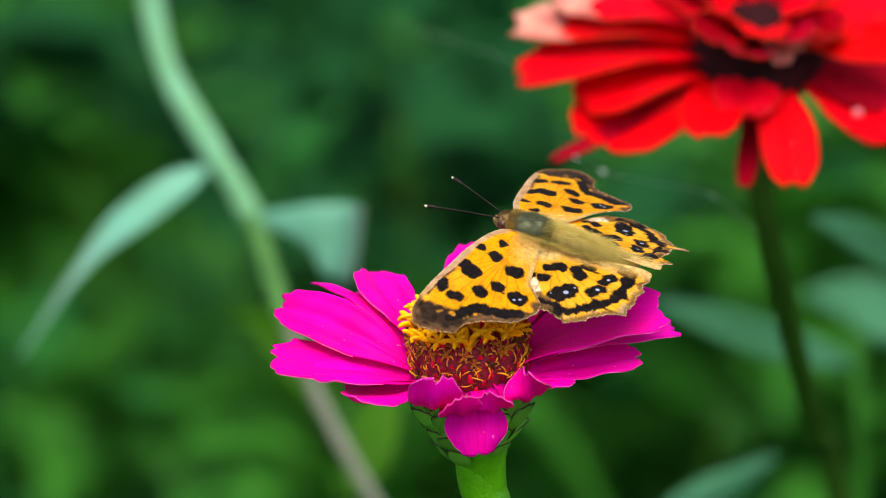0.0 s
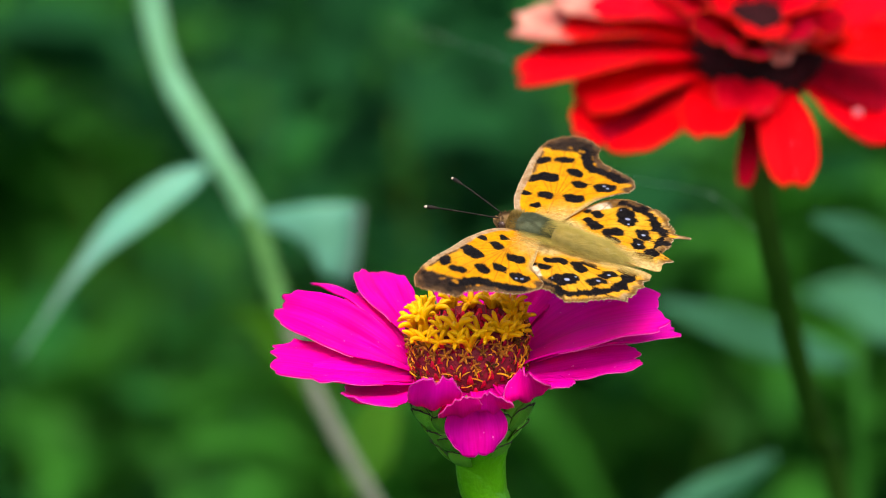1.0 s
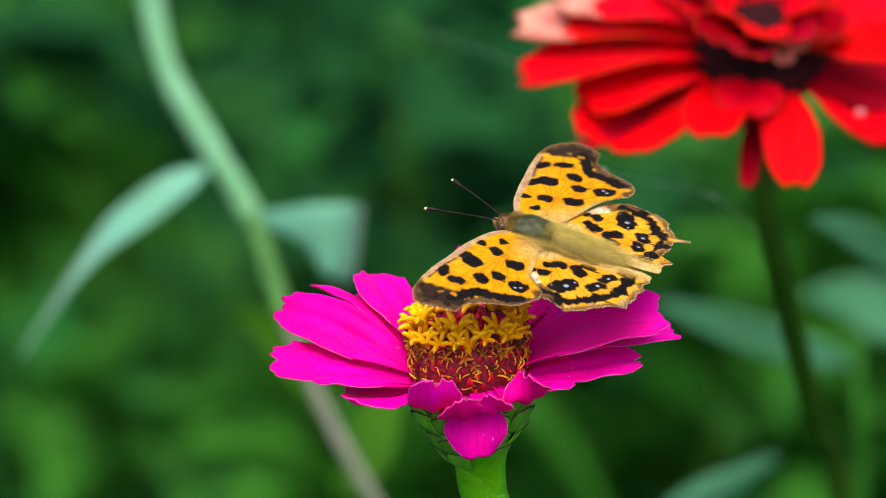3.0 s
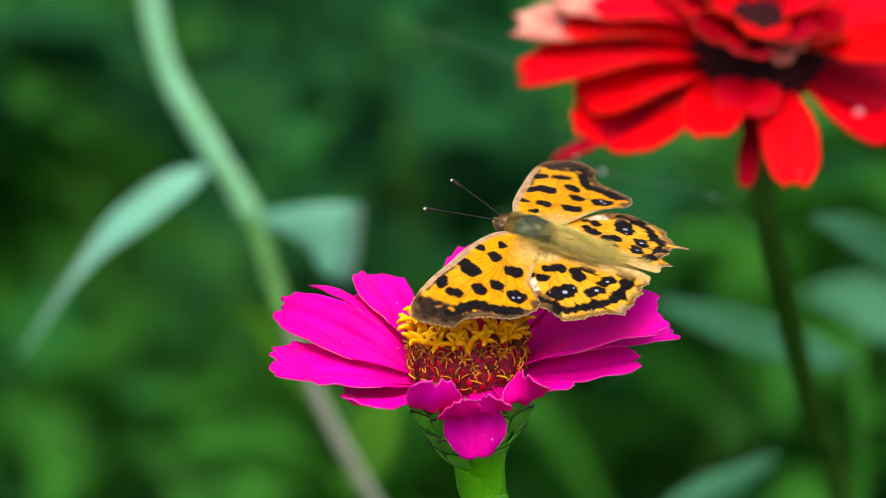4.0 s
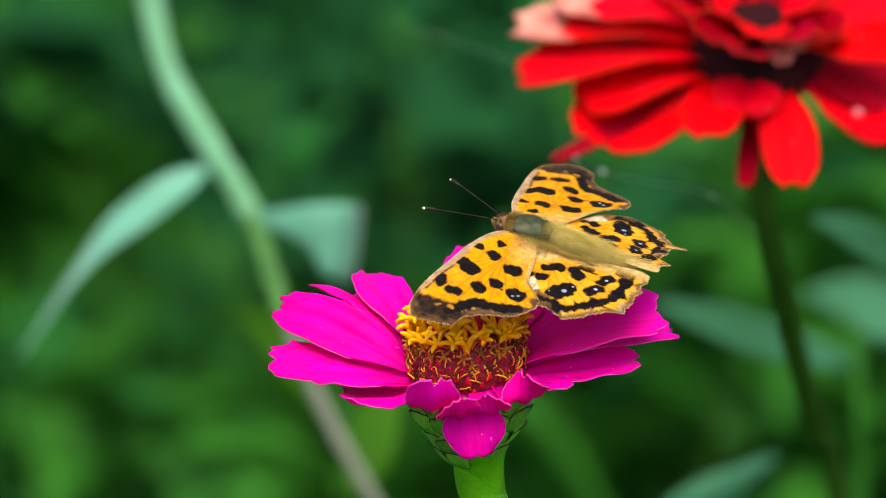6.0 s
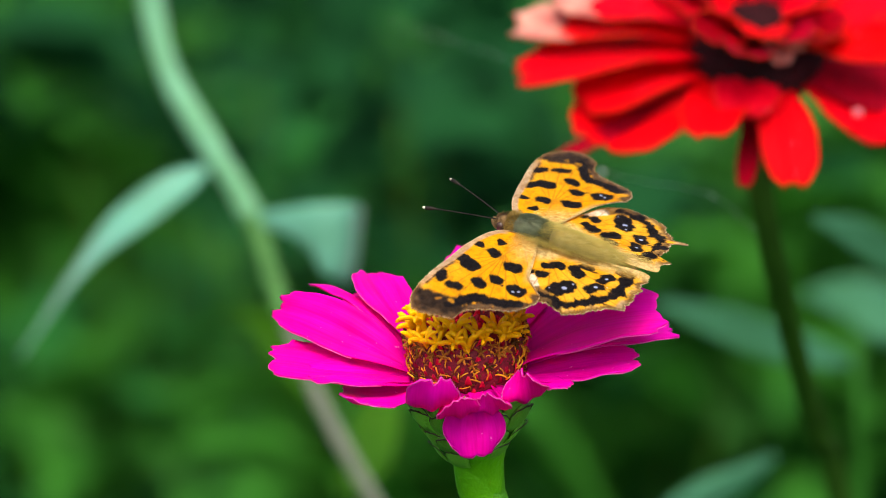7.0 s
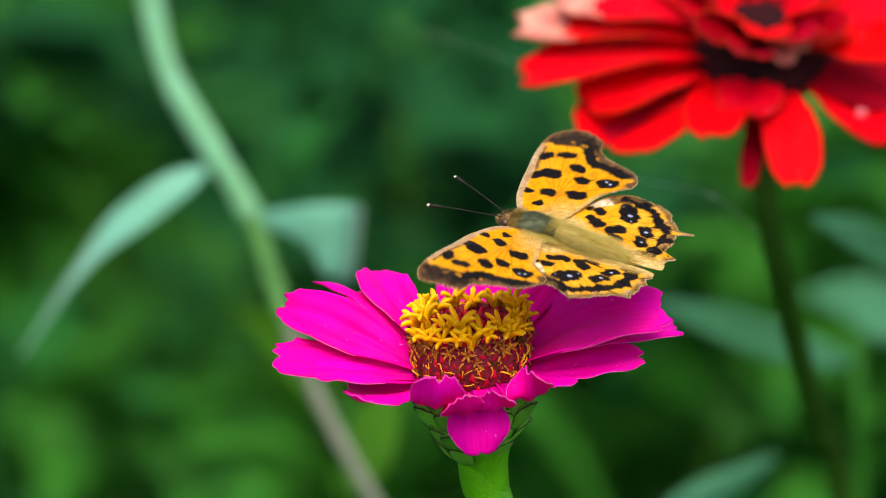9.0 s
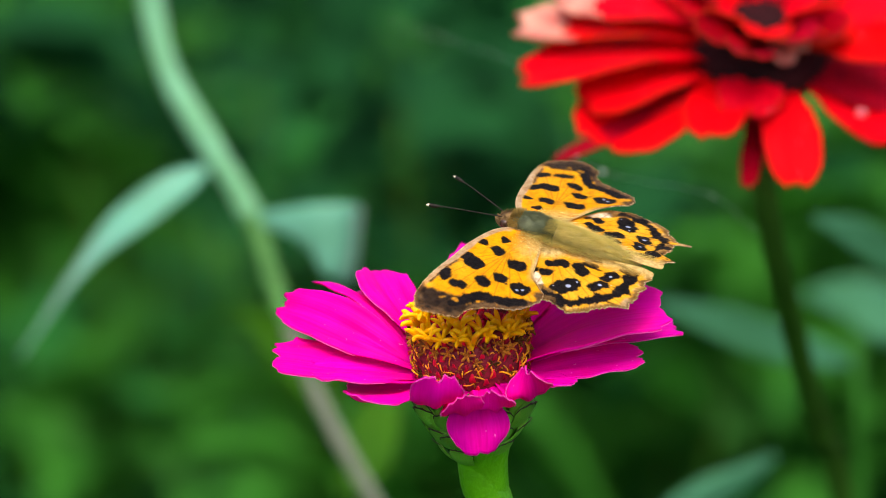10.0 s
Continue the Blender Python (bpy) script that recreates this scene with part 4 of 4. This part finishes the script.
def wing(name, outline, centre, spots, eyes, side, fore, parent):
    """A wing as a thin two-sided blade about its hinge; side +1 left, -1 right."""
    n_a, n_r = 560, 90
    loop = spline([(x, y, 0) for x, y in (*outline, outline[0])], 1400)
    lp = np.array([(p.x, p.y) for p in loop])
    ang = np.unwrap(np.arctan2(lp[:, 1] - centre[1], lp[:, 0] - centre[0]))
    rad = np.hypot(lp[:, 0] - centre[0], lp[:, 1] - centre[1])
    sgn = 1 if ang[-1] > ang[0] else -1
    grid = ang[0] + sgn * 2 * np.pi * np.arange(n_a) / n_a
    order = np.argsort(sgn * ang)
    rr = np.interp(sgn * grid, (sgn * ang)[order], rad[order])
    px_, py_ = centre[0] + rr * np.cos(grid), centre[1] + rr * np.sin(grid)
    outer = py_ > 15.0 if fore else (px_ > 5) & (py_ > -0.2)
    rr = rr + np.where(outer, (0.08 if fore else 0.11) * np.sin(grid * 46 + 2 * np.sin(grid * 7)) + (0.05 if fore else 0.10) * np.sin(grid * 97 + 3 * np.sin(grid * 11)), 0)
    fr = np.linspace(0, 1, n_r) ** 0.8
    x = centre[0] + np.outer(fr, rr * np.cos(grid))
    y = centre[1] + np.outer(fr, rr * np.sin(grid))
    edge = np.outer(1 - fr, rr)
    # relief: a shallow camber, pleats along the veins, a waved margin
    z = -0.010 * (y - 8) ** 2 * 0.25 + 0.25 * np.sin((x - 2) * 0.5) * np.clip(y / 14, 0, 1)
    z = z + 0.10 * np.sin(np.arctan2(x + (2 if fore else -1), y + 2) * 24) * np.clip(y / 8, 0, 1) + (0.0 if fore else -0.35)
    jit = 0.13 * rough_field(x, y, 1.3, 0.3) + 0.05 * rough_field(x, y, 3.7, 1.9) + 0.035 * rough_field(x, y, 8.3, 0.8)
    black = np.zeros_like(x)
    for ax, ay, bx, by, w in spots:
        black = np.maximum(black, 1 - smooth01(seg_dist(x, y, ax, ay, bx, by) + 1.7 * jit, w - 0.22, w + 0.20))
    straw = np.zeros_like(x)
    vein = np.zeros_like(x)
    if fore:
        for bx, by in ((-12.3, 16), (-12.6, 21), (-10.4, 26.5), (-7, 27), (-4, 23), (-1.5, 21), (1.5, 20.3), (4, 18), (2.5, 13)):
            vein = np.maximum(vein, 1 - smooth01(seg_dist(x, y, -4.6, 7.5 if by > 14 else 1.0, bx, by), 0.05, 0.16))
        vein = np.maximum(vein, 1 - smooth01(seg_dist(x, y, -4.6, 7.5, -3.5, 0), 0.05, 0.16))
        band = np.full_like(x, 99.0)
        for a, b in zip(FORE_BAND, FORE_BAND[1:]):
            band = np.minimum(band, seg_dist(x, y, *a, *b))
        black = np.maximum(black, 1 - smooth01(band + 2.4 * jit + 0.25 * np.abs(np.sin(np.arctan2(x + 4.6, y - 7.5) * 7)), 1.0, 1.5))
        rim_dist = edge + 2.0 * jit
        apex = smooth01(y - 0.12 * (x + 9) + 2.0 * jit, 21.8, 22.8)
        border = (1 - smooth01(rim_dist, 1.5, 2.3)) * smooth01(y - 0.55 * np.minimum(x + 1, 0) + 0.6 * np.maximum(x + 1, 0), 17.6, 19.2)
        border = np.maximum(border, 0.8 * (1 - smooth01(edge, 0.3, 0.7)))
        border = np.maximum(border, apex)
        black = np.maximum(black, 0.80 * apex * smooth01(edge + jit, 0.9, 2.0))
        black = np.maximum(black, apex * np.clip(0.65 + 0.7 * rough_field(x, y, 1.1, 4), 0, 1) * smooth01(edge, 0.4, 1.3) * 0.9)
        cream = 0.8 * (1 - smooth01(edge, 0.12, 0.3)) * (y < 22)
        for sx, sy, rr_, k in ((-12.0, 21.3, 0.9, 1.0), (-8.7, 23.5, 0.5, 0.6), (-6.8, 23.4, 0.65, 0.8), (-4.6, 23.2, 0.35, 0.5), (3.6, 17.4, 1.0, 0.9), (-0.6, 21.0, 0.3, 0.4)):
            d = np.hypot(x - sx, (y - sy) * 1.3) + 2.0 * jit
            keep = 1 - k * (1 - smooth01(d, rr_ * 0.6, rr_ * 1.3))
            black = black * keep
            border = border * keep
            straw = np.maximum(straw, 0.5 * (1 - keep))
        straw = np.maximum(straw, 0.5 * np.exp(-((x + 10.0) ** 2 + (y - 15) ** 2) / 8))
        costa = (1 - smooth01(edge + 0.7 * jit, 0.95, 1.45)) * (1 - smooth01(x, -8.0, -6.5)) * (1 - smooth01(y, 19.5, 22.5))
        cream = np.maximum(cream, 0.7 * costa)
        border = np.maximum(border * (1 - costa), 0.45 * costa)
        black = black * (1 - 0.9 * costa)
        fuzz = 0.85 * (1 - smooth01(np.hypot(x + 1.4, (y - 0.5) * 0.55) + 2.5 * jit, 1.2, 5.2))
        fuzz = np.maximum(fuzz, 0.75 * (1 - smooth01(np.abs(x + 0.2 - 0.24 * (y - 5)) + jit, 0.4, 1.3)) * (1 - smooth01(y, 9, 14)))
    else:
        for bx, by in ((3, 13.8), (7, 15.2), (11, 15.2), (13.8, 12), (16.6, 9.9), (15.6, 6), (16.4, 3), (16, 1)):
            vein = np.maximum(vein, 1 - smooth01(seg_dist(x, y, 2.0, 4.2, bx, by), 0.05, 0.16))
        band = np.full_like(x, 99.0)
        for a, b in zip(HIND_BAND, HIND_BAND[1:]):
            band = np.minimum(band, seg_dist(x, y, *a, *b))
        cell = np.abs(np.sin(np.arctan2(x - 2.0, y - 4.2) * 11.0 + 0.4))
        outer = smooth01(np.maximum(x - 4.6, y - 11.4), 0.0, 2.0)
        black = np.maximum(black, (1 - smooth01(band + 3.0 * jit + 0.45 * cell, 1.15, 1.6)) * outer)
        link = (1 - smooth01(cell + jit, 0.12, 0.32)) * outer * (1 - smooth01(edge + 2 * jit, 4.0, 5.2)) * smooth01(edge, 0.9, 1.4)
        black = np.maximum(black, 0.9 * link)
        border = (1 - smooth01(edge + 2.2 * jit, 0.7, 1.5)) * outer * 0.9
        lun = (1 - smooth01(np.abs(edge - 0.75 - 0.25 * cell) + 1.5 * jit, 0.25, 0.6)) * smooth01(cell + jit, 0.45, 0.8) * outer
        black = black * (1 - 0.6 * lun)
        border = border * (1 - 0.25 * lun)
        straw = np.maximum(straw, 0.35 + 0.5 * outer)
        for sx, sy, w in HIND_PALE:
            patch = 1 - smooth01(np.hypot(x - sx, y - sy) + 2 * jit, w * 0.7, w * 1.3)
            straw = np.maximum(straw, patch)
            black = black * (1 - 0.9 * patch)
        straw = straw * (1 - 0.8 * np.exp(-((x - 9.6) ** 2 + (y - 3.9) ** 2) / 3))
        white = 1 - smooth01(seg_dist(x, y, 1.2, 9.9, 2.6, 11.8) + 1.6 * jit, 0.75, 1.15)
        cream = np.maximum(white, 0.8 * (1 - smooth01(edge, 0.10, 0.28)) * (x > 6))
        cream = np.maximum(cream, 0.25 * lun)
        smoke = (1 - smooth01(seg_dist(x, y, 3.6, 12.9, 7.2, 14.2) + 2 * jit, 0.9, 1.5))
        border = np.maximum(border, 0.85 * smoke)
        tail = smooth01(x, 16.0, 16.8) * smooth01(y, 7.5, 8.5)
        border = np.maximum(border, 0.5 * tail)
        cream = np.maximum(cream, 0.6 * tail)
        fuzz = 1 - smooth01(y + 0.16 * np.maximum(x - 7, 0) + 2.5 * jit, 1.3, 3.6)
        fuzz = np.maximum(fuzz, 1 - smooth01(np.hypot(x + 0.2, y - 1) + jit, 2.6, 4.8))
        black *= 1 - 0.75 * fuzz
    border = border * (1 - 0.8 * np.clip(0.6 + 0.9 * rough_field(x, y, 5.1, 2.2), 0, 1) * (1 - smooth01(edge, 0.08, 0.22)))
    ragged = np.clip(0.6 + 0.9 * rough_field(x, y, 5.1, 2.2), 0, 1)
    cream = np.maximum(cream, 0.8 * ragged * (1 - smooth01(edge, 0.08, 0.22)))
    pupil = np.zeros_like(x)
    for sx, sy, r in eyes:
        pupil = np.maximum(pupil, 1 - smooth01(np.hypot(x - sx, (y - sy) * 1.2) / r, 0.6, 1.1))
    hgt = 0.06
    m = MM
    top = np.stack([-x * m, side * y * m, (z + hgt) * m], -1).reshape(-1, 3)
    low = np.stack([-x * m, side * y * m, (z - hgt) * m], -1).reshape(-1, 3)
    faces, o = [], n_a * n_r
    for i in range(n_r - 1):
        for j in range(n_a):
            a, b = i * n_a + j, i * n_a + (j + 1) % n_a
            faces.append((a, b, b + n_a, a + n_a))
    up_count = len(faces)
    faces += [tuple(q + o for q in reversed(f)) for f in faces]
    rim = (n_r - 1) * n_a
    faces += [(rim + j, rim + (j + 1) % n_a, o + rim + (j + 1) % n_a, o + rim + j) for j in range(n_a)]
    me = meshed(name, (np.concatenate([top, low]), faces), [M_WING, M_UNDER])
    slots = np.zeros(len(faces), dtype=np.int32)
    slots[up_count:2 * up_count] = 1
    me.polygons.foreach_set("material_index", slots)
    for nm, chans in (("marks", (black, np.clip(cream, 0, 1), np.clip(border, 0, 1), np.clip(straw, 0, 1))), ("extra", (pupil, np.clip(fuzz, 0, 1), vein, np.ones_like(x)))):
        at = me.attributes.new(nm, "FLOAT_COLOR", "POINT")
        flat = np.stack([c.ravel() for c in chans], -1)
        at.data.foreach_set("color", np.concatenate([flat, flat]).ravel().astype(np.float32))
    ob = part(name, me, None, parent, "spotted orange " + name.replace("_", " "))
    return ob


WINGS = []
for side in (1, -1):
    WINGS.append((side, wing("forewing", FORE, (-4.5, 13.0), FORE_SPOTS, FORE_EYES, side, True, butterfly)))
    WINGS.append((side, wing("hindwing", HIND_LEFT if side > 0 else HIND, (8.5, 6.0), HIND_SPOTS, HIND_EYES, side, False, butterfly)))


thorax = part("thorax", scaled(egg((3.9, 0, -0.2), (4.0, 2.15, 2.1))), M_THORAX, butterfly, "furry grey-green thorax")
path = [(0.3 - 1.15 * i, 0, -0.35 - 0.012 * i * i) for i in range(13)]
abdomen = part("abdomen", scaled(tube(path, [1.7, 1.9, 1.95 , 1.9, 1.95, 1.85, 1.85, 1.75, 1.7, 1.5, 1.25, 0.85, 0.3], 18)), M_ABDOMEN, butterfly, "tawny furry abdomen")
head = part("head", scaled(egg((8.7, 0, -0.5), (1.5, 1.45, 1.4))), M_HEAD, butterfly, "small brown head")
for s in (1, -1):
    part("eye", scaled(egg((9.0, s * 1.15, -0.6), (0.75, 0.55, 0.8))), M_EYE, head, "dark round eye")
    part("palp", scaled(tube([(9.2, s * 0.4, -1.4), (9.9, s * 0.45, -1.2), (10.6, s * 0.4, -0.7), (11.0, s * 0.35, -0.2)], [0.5, 0.55, 0.42, 0.12], 8)), M_HEAD, head, "pointed brown palp")
    line = spline([(9.3, s * 0.5, 0.2), (14.4, s * 2.5, 0.62), (18.0, s * 3.9, 0.85), (20.7, s * 4.9, 0.88)], 24)
    feeler = part("antenna", scaled(tube(line, [0.10] * 18 + [0.14, 0.22, 0.28, 0.3, 0.3, 0.26], 8)), M_FEELER, butterfly, "thin dark clubbed antenna")
    part("antenna_tip", scaled(tube([line[-1], line[-1] + Vector((0.25, s * 0.07, 0)), line[-1] + Vector((0.45, s * 0.12, 0))], [0.24, 0.22, 0.08], 8)), M_TIP, feeler, "cream antenna tip")


def fur(count, seed, spread, length, label, parent, mat):
    """Fine hairs as thin tapering blades joined into one part."""
    rnd = random.Random(seed)
    pieces = []
    for _ in range(count):
        p, d = spread(rnd)
        d = Vector(d).normalized()
        ln = length * rnd.uniform(0.6, 1.3)
        side = d.orthogonal().normalized() * rnd.uniform(0.028, 0.06)
        sag = Vector((-0.35 * ln, 0, 0))
        a, b, c = Vector(p), Vector(p) + d * ln * 0.55, Vector(p) + d * ln + sag
        pieces.append(([a - side, a + side, b + side * 0.7, b - side * 0.7, c], [(0, 1, 2, 3), (3, 2, 4)]))
    ob = part("fur", scaled(joined(*pieces)), mat, parent, label)
    return tagged(ob, kind="stuff")


def thorax_spread(r):
    a, b = r.uniform(0.15, 2.9), r.uniform(0.1, 3.04)
    n_ = Vector((math.cos(a), math.sin(a) * math.cos(b), math.sin(a) * math.sin(b)))
    return (3.9 + 3.9 * n_.x, 2.05 * n_.y, -0.2 + 2.0 * n_.z), (n_.x - 0.9, n_.y, n_.z * 0.7)


def abdomen_spread(r):
    x, b = r.uniform(-13.0, 3.0), r.uniform(-0.2, 3.3)
    w = 1.85 if x > -7.5 else 1.85 - 0.2 * (-7.5 - x)
    return (x, w * math.cos(b), -0.35 - 0.009 * min(x, 0) ** 2 + w * math.sin(b)), (-1.0, 0.5 * math.cos(b) + r.uniform(-0.3, 0.3), 0.4 * math.sin(b))


def collar_spread(r):
    b = r.uniform(-0.3, 3.4)
    x = r.uniform(6.4, 8.2)
    w = 1.9 - 0.35 * (x - 6.4)
    return (x, w * math.cos(b), -0.3 + w * math.sin(b)), (0.3, math.cos(b), 0.8 * math.sin(b))


def wing_root_spread(r):
    s = r.choice((1, -1))
    x = r.uniform(-8, 3.5)
    return (x, s * r.uniform(1.6, 3.4), r.uniform(-0.4, 0.2)), (-1.0, s * r.uniform(0.1, 0.8), r.uniform(0.0, 0.35))


fur(3400, 1, thorax_spread, 0.9, "grey-green thorax hair", thorax, M_THORAX)
def head_spread(r):
    a, b = r.uniform(0.2, 2.9), r.uniform(0, 6.283)
    n_ = Vector((math.cos(a), math.sin(a) * math.cos(b), math.sin(a) * math.sin(b)))
    return (8.7 + 1.4 * n_.x, 1.35 * n_.y, -0.5 + 1.3 * n_.z), (n_.x - 0.4, n_.y, n_.z + 0.2)


fur(500, 5, head_spread, 0.8, "brown head hair", head, M_HEAD)
fur(6000, 2, abdomen_spread, 1.4, "tawny abdomen hair", abdomen, M_HAIR)

def belly_spread(r):
    x, b = r.uniform(-14, 7.2), r.uniform(3.2, 6.2)
    w = 2.4 if x > 0.5 else 2.3 if x > -8.5 else 2.3 - 0.2 * (-8.5 - x)
    return (x, w * math.cos(b), -0.3 - 0.009 * min(x, 0) ** 2 + w * math.sin(b)), (-1.0, 0.5 * math.cos(b), 0.5 * math.sin(b))


fur(4200, 4, belly_spread, 1.5, "orange-tan belly hair", abdomen, M_BELLY)
fur(700, 6, collar_spread, 0.9, "golden brown collar hair", thorax, M_COLLAR)
fur(1300, 3, wing_root_spread, 1.8, "long tawny hair at the wing roots", thorax, M_HAIR)

def wing_hair(ob, side, fore, seed):
    def spread(r):
        if fore:
            x, y = r.uniform(-6.0, 0.2), abs(r.gauss(0, 1.8))
            return (-x, side * y, 0.1), (-0.8, side * r.uniform(0.1, 0.9), r.uniform(0.05, 0.45))
        x = r.uniform(-0.5, 15.5)
        y = abs(r.gauss(0, 0.9)) + (1.4 * math.exp(-((x - 2) / 3) ** 2))
        return (-x, side * y, -0.25), (-1.0, side * r.uniform(0.0, 0.55), r.uniform(0.0, 0.12))
    fur(600 if fore else 340, seed, spread, 1.2, "long tawny hair", ob, M_HAIR)


for k, (side, ob) in enumerate(WINGS):
    wing_hair(ob, side, ob.name.startswith("fore"), 60 + k)

LEGS = (((3.9, 1.2, -1.9), (3.9, 1.3, -4.0), (6.8, 3.6, -4.2), (4.35, 4.9, -6.9), (3.9, 5.6, -8.8), (4.35, 6.2, -9.9)), ((1.2, 0.9, -2.0), (0.3, 1.0, -4.4), (-0.2, 0.4, -6.7), (-1.6, -2.6, -12.9), (-2.4, -4.4, -16.4)),
        ((3.6, -1.3, -1.8), (5.2, -4.0, -2.0), (3.5, -6.2, -3.6)), ((1.0, -1.0, -1.8), (0.0, -3.6, -2.0), (-2.5, -5.8, -3.6)))
for joints in LEGS:
    pts, radii = [], []
    for a, b in zip(joints, joints[1:]):
        for k in range(6):
            pts.append(Vector(a).lerp(Vector(b), k / 6 + 0.02))
            radii.append(0.24 - 0.08 * len(pts) / (6 * len(joints)) + (0.04 if k == 0 else 0))
    pts.append(Vector(joints[-1]))
    radii.append(0.12)
    part("leg", scaled(tube(pts, radii, 7)), M_LEG, butterfly, "thin pinkish jointed leg")


# ---------------------------------------------------------------- what moves
SWAY = ((0, 0, 0), (0.5, 0, -0.7), (1, 0, -1.1), (1.5, -0.5, -2.3), (2, -0.4, -2.8), (2.5, 0, -3.8), (3.3, -0.9, -4.7), (4, -1.7, -4.9), (4.5, -1.5, -4.1), (5, -1.7, -3.9), (5.5, -3, -4), (6.3, -3.4, -3.6), (7, -3.3, -2.8), (7.5, -2.7, -1.2), (8, -0.9, -0.9), (8.5, 3, 1.1), (9, 4.3, 1.5), (9.5, 4.6, 1.8), (10, 3.7, 1.8))
RED_SWAY = ((0, 0), (1.5, 0), (2, 2), (2.5, 5), (3.2, 4), (4, 2), (5, 5), (5.5, 2), (7, 0), (7.5, 1), (8, 5), (8.5, 6), (10, 6))
# seconds, lift of the right and of the left wings in degrees
BEAT_A = ((0, -11.8, -7.1), (0.2, -11.7, -6.6), (0.4, -9.1, -3.4), (0.6, -7.4, -1.3), (0.8, -4.7, 1.7), (0.9, -2.1, 4.4), (1, 1.1, 8), (1.1, 5.1, 12.3), (1.2, 7.1, 14.4), (1.3, 5.5, 12.5), (1.4, 0.5, 7))
BEAT_B = ((1.5, -4.5, 1.5), (1.6, -7.4, -2.1), (1.7, -6.1, -1), (1.8, -2.7, 2.5), (1.9, 1.7, 6.9), (2, 6.1, 11.4), (2.1, 7.6, 13), (2.2, 4.5, 9.4), (2.3, -0.8, 3.4), (2.4, -3.1, 0.7), (2.5, -4.4, -0.9), (2.6, -3.9, -0.3), (2.7, -3.1, 0.6))
BEAT_C = ((3, -0.8, 3.3), (3.3, 0.4, 4.8), (3.6, -1.5, 2.9), (3.8, -4.1, 0.1), (3.9, -7.3, -3.3), (4, -7.5, -3.5), (4.1, -7.7, -4), (4.2, -5.9, -2.2), (4.3, -3.1, 0.7), (4.4, 0.9, 4.9), (4.5, 2.5, 6.3))
BEAT_D = ((4.6, -0.9, 2.6), (4.7, -4.9, -1.7), (4.8, -8.3, -5.4), (4.9, -9.2, -6.3), (5, -7.4, -4.4), (5.1, -5.8, -1.6), (5.2, -5.7, -0.5), (5.3, -3.2, 3.2), (5.4, -1.5, 6), (5.5, -3.5, 4.8), (5.6, -5.3, 2.6), (5.7, -8.1, -0.8))
BEAT_E = ((6, -9.1, -2.7), (6.3, -3.2, 3), (6.6, 1.8, 7.7), (6.8, 2.6, 8), (6.9, -0.1, 4.9), (7, -4.4, -0.2), (7.1, -7.4, -3.2), (7.2, -7, -2.6), (7.3, -6, -1.3), (7.4, -2.7, 2.5), (7.5, 2.7, 8.6), (7.6, 12.75, 19), (7.7, 28.5, 35.5), (7.8, 47.5, 51), (7.9, 51.5, 55), (8, 50.8, 53.5))
BEAT_F = ((8.1, 42, 45.5), (8.2, 29, 35.2), (8.3, 13.2, 19.2), (8.4, 1.2, 7.7), (8.5, -6, -2.5), (8.6, -7.2, -3.3), (8.7, -6.3, -1.7), (8.8, -4.7, 0.6), (8.9, -1.5, 4.6), (9, 3, 10.1), (9.1, 9.6, 18.5), (9.2, 14.2, 25), (9.3, 17, 27.5), (9.4, 14.5, 23), (9.5, 6.6, 14.4), (9.6, 0.3, 7.8), (9.7, -6.1, 1.2), (9.8, -10.3, -3.1), (9.9, -9.2, -1.5), (10, -8.8, -0.8))
PX = 0.09


def motions():
    shift = [(t, (RIGHT * a + UPWARD * b) * PX * MM) for t, a, b in SWAY]
    walk(zinnia, [(t, Matrix.Translation(FOOT + d)) for t, d in shift])
    walk(butterfly, [(t, Matrix.Translation(d) @ BF_POSE) for t, d in shift])
    walk(red_zinnia, [(t, Matrix.Translation(RED_FOOT + RIGHT * a * PX * 1.19 * MM)) for t, a in RED_SWAY])
    beat = BEAT_A + BEAT_B + BEAT_C + BEAT_D + BEAT_E + BEAT_F
    for side, ob in WINGS:
        fore = ob.name.startswith("fore")
        swept = pose(0, 0, 0, 0, 0, 0.9 if fore else -0.4 if side < 0 else -1.4)
        walk(ob, [(t, pose(0, side * HINGE, 0, side * ((left if side > 0 else right) - (0.0 if fore else 2.2))) @ swept) for t, right, left in beat])


motions()
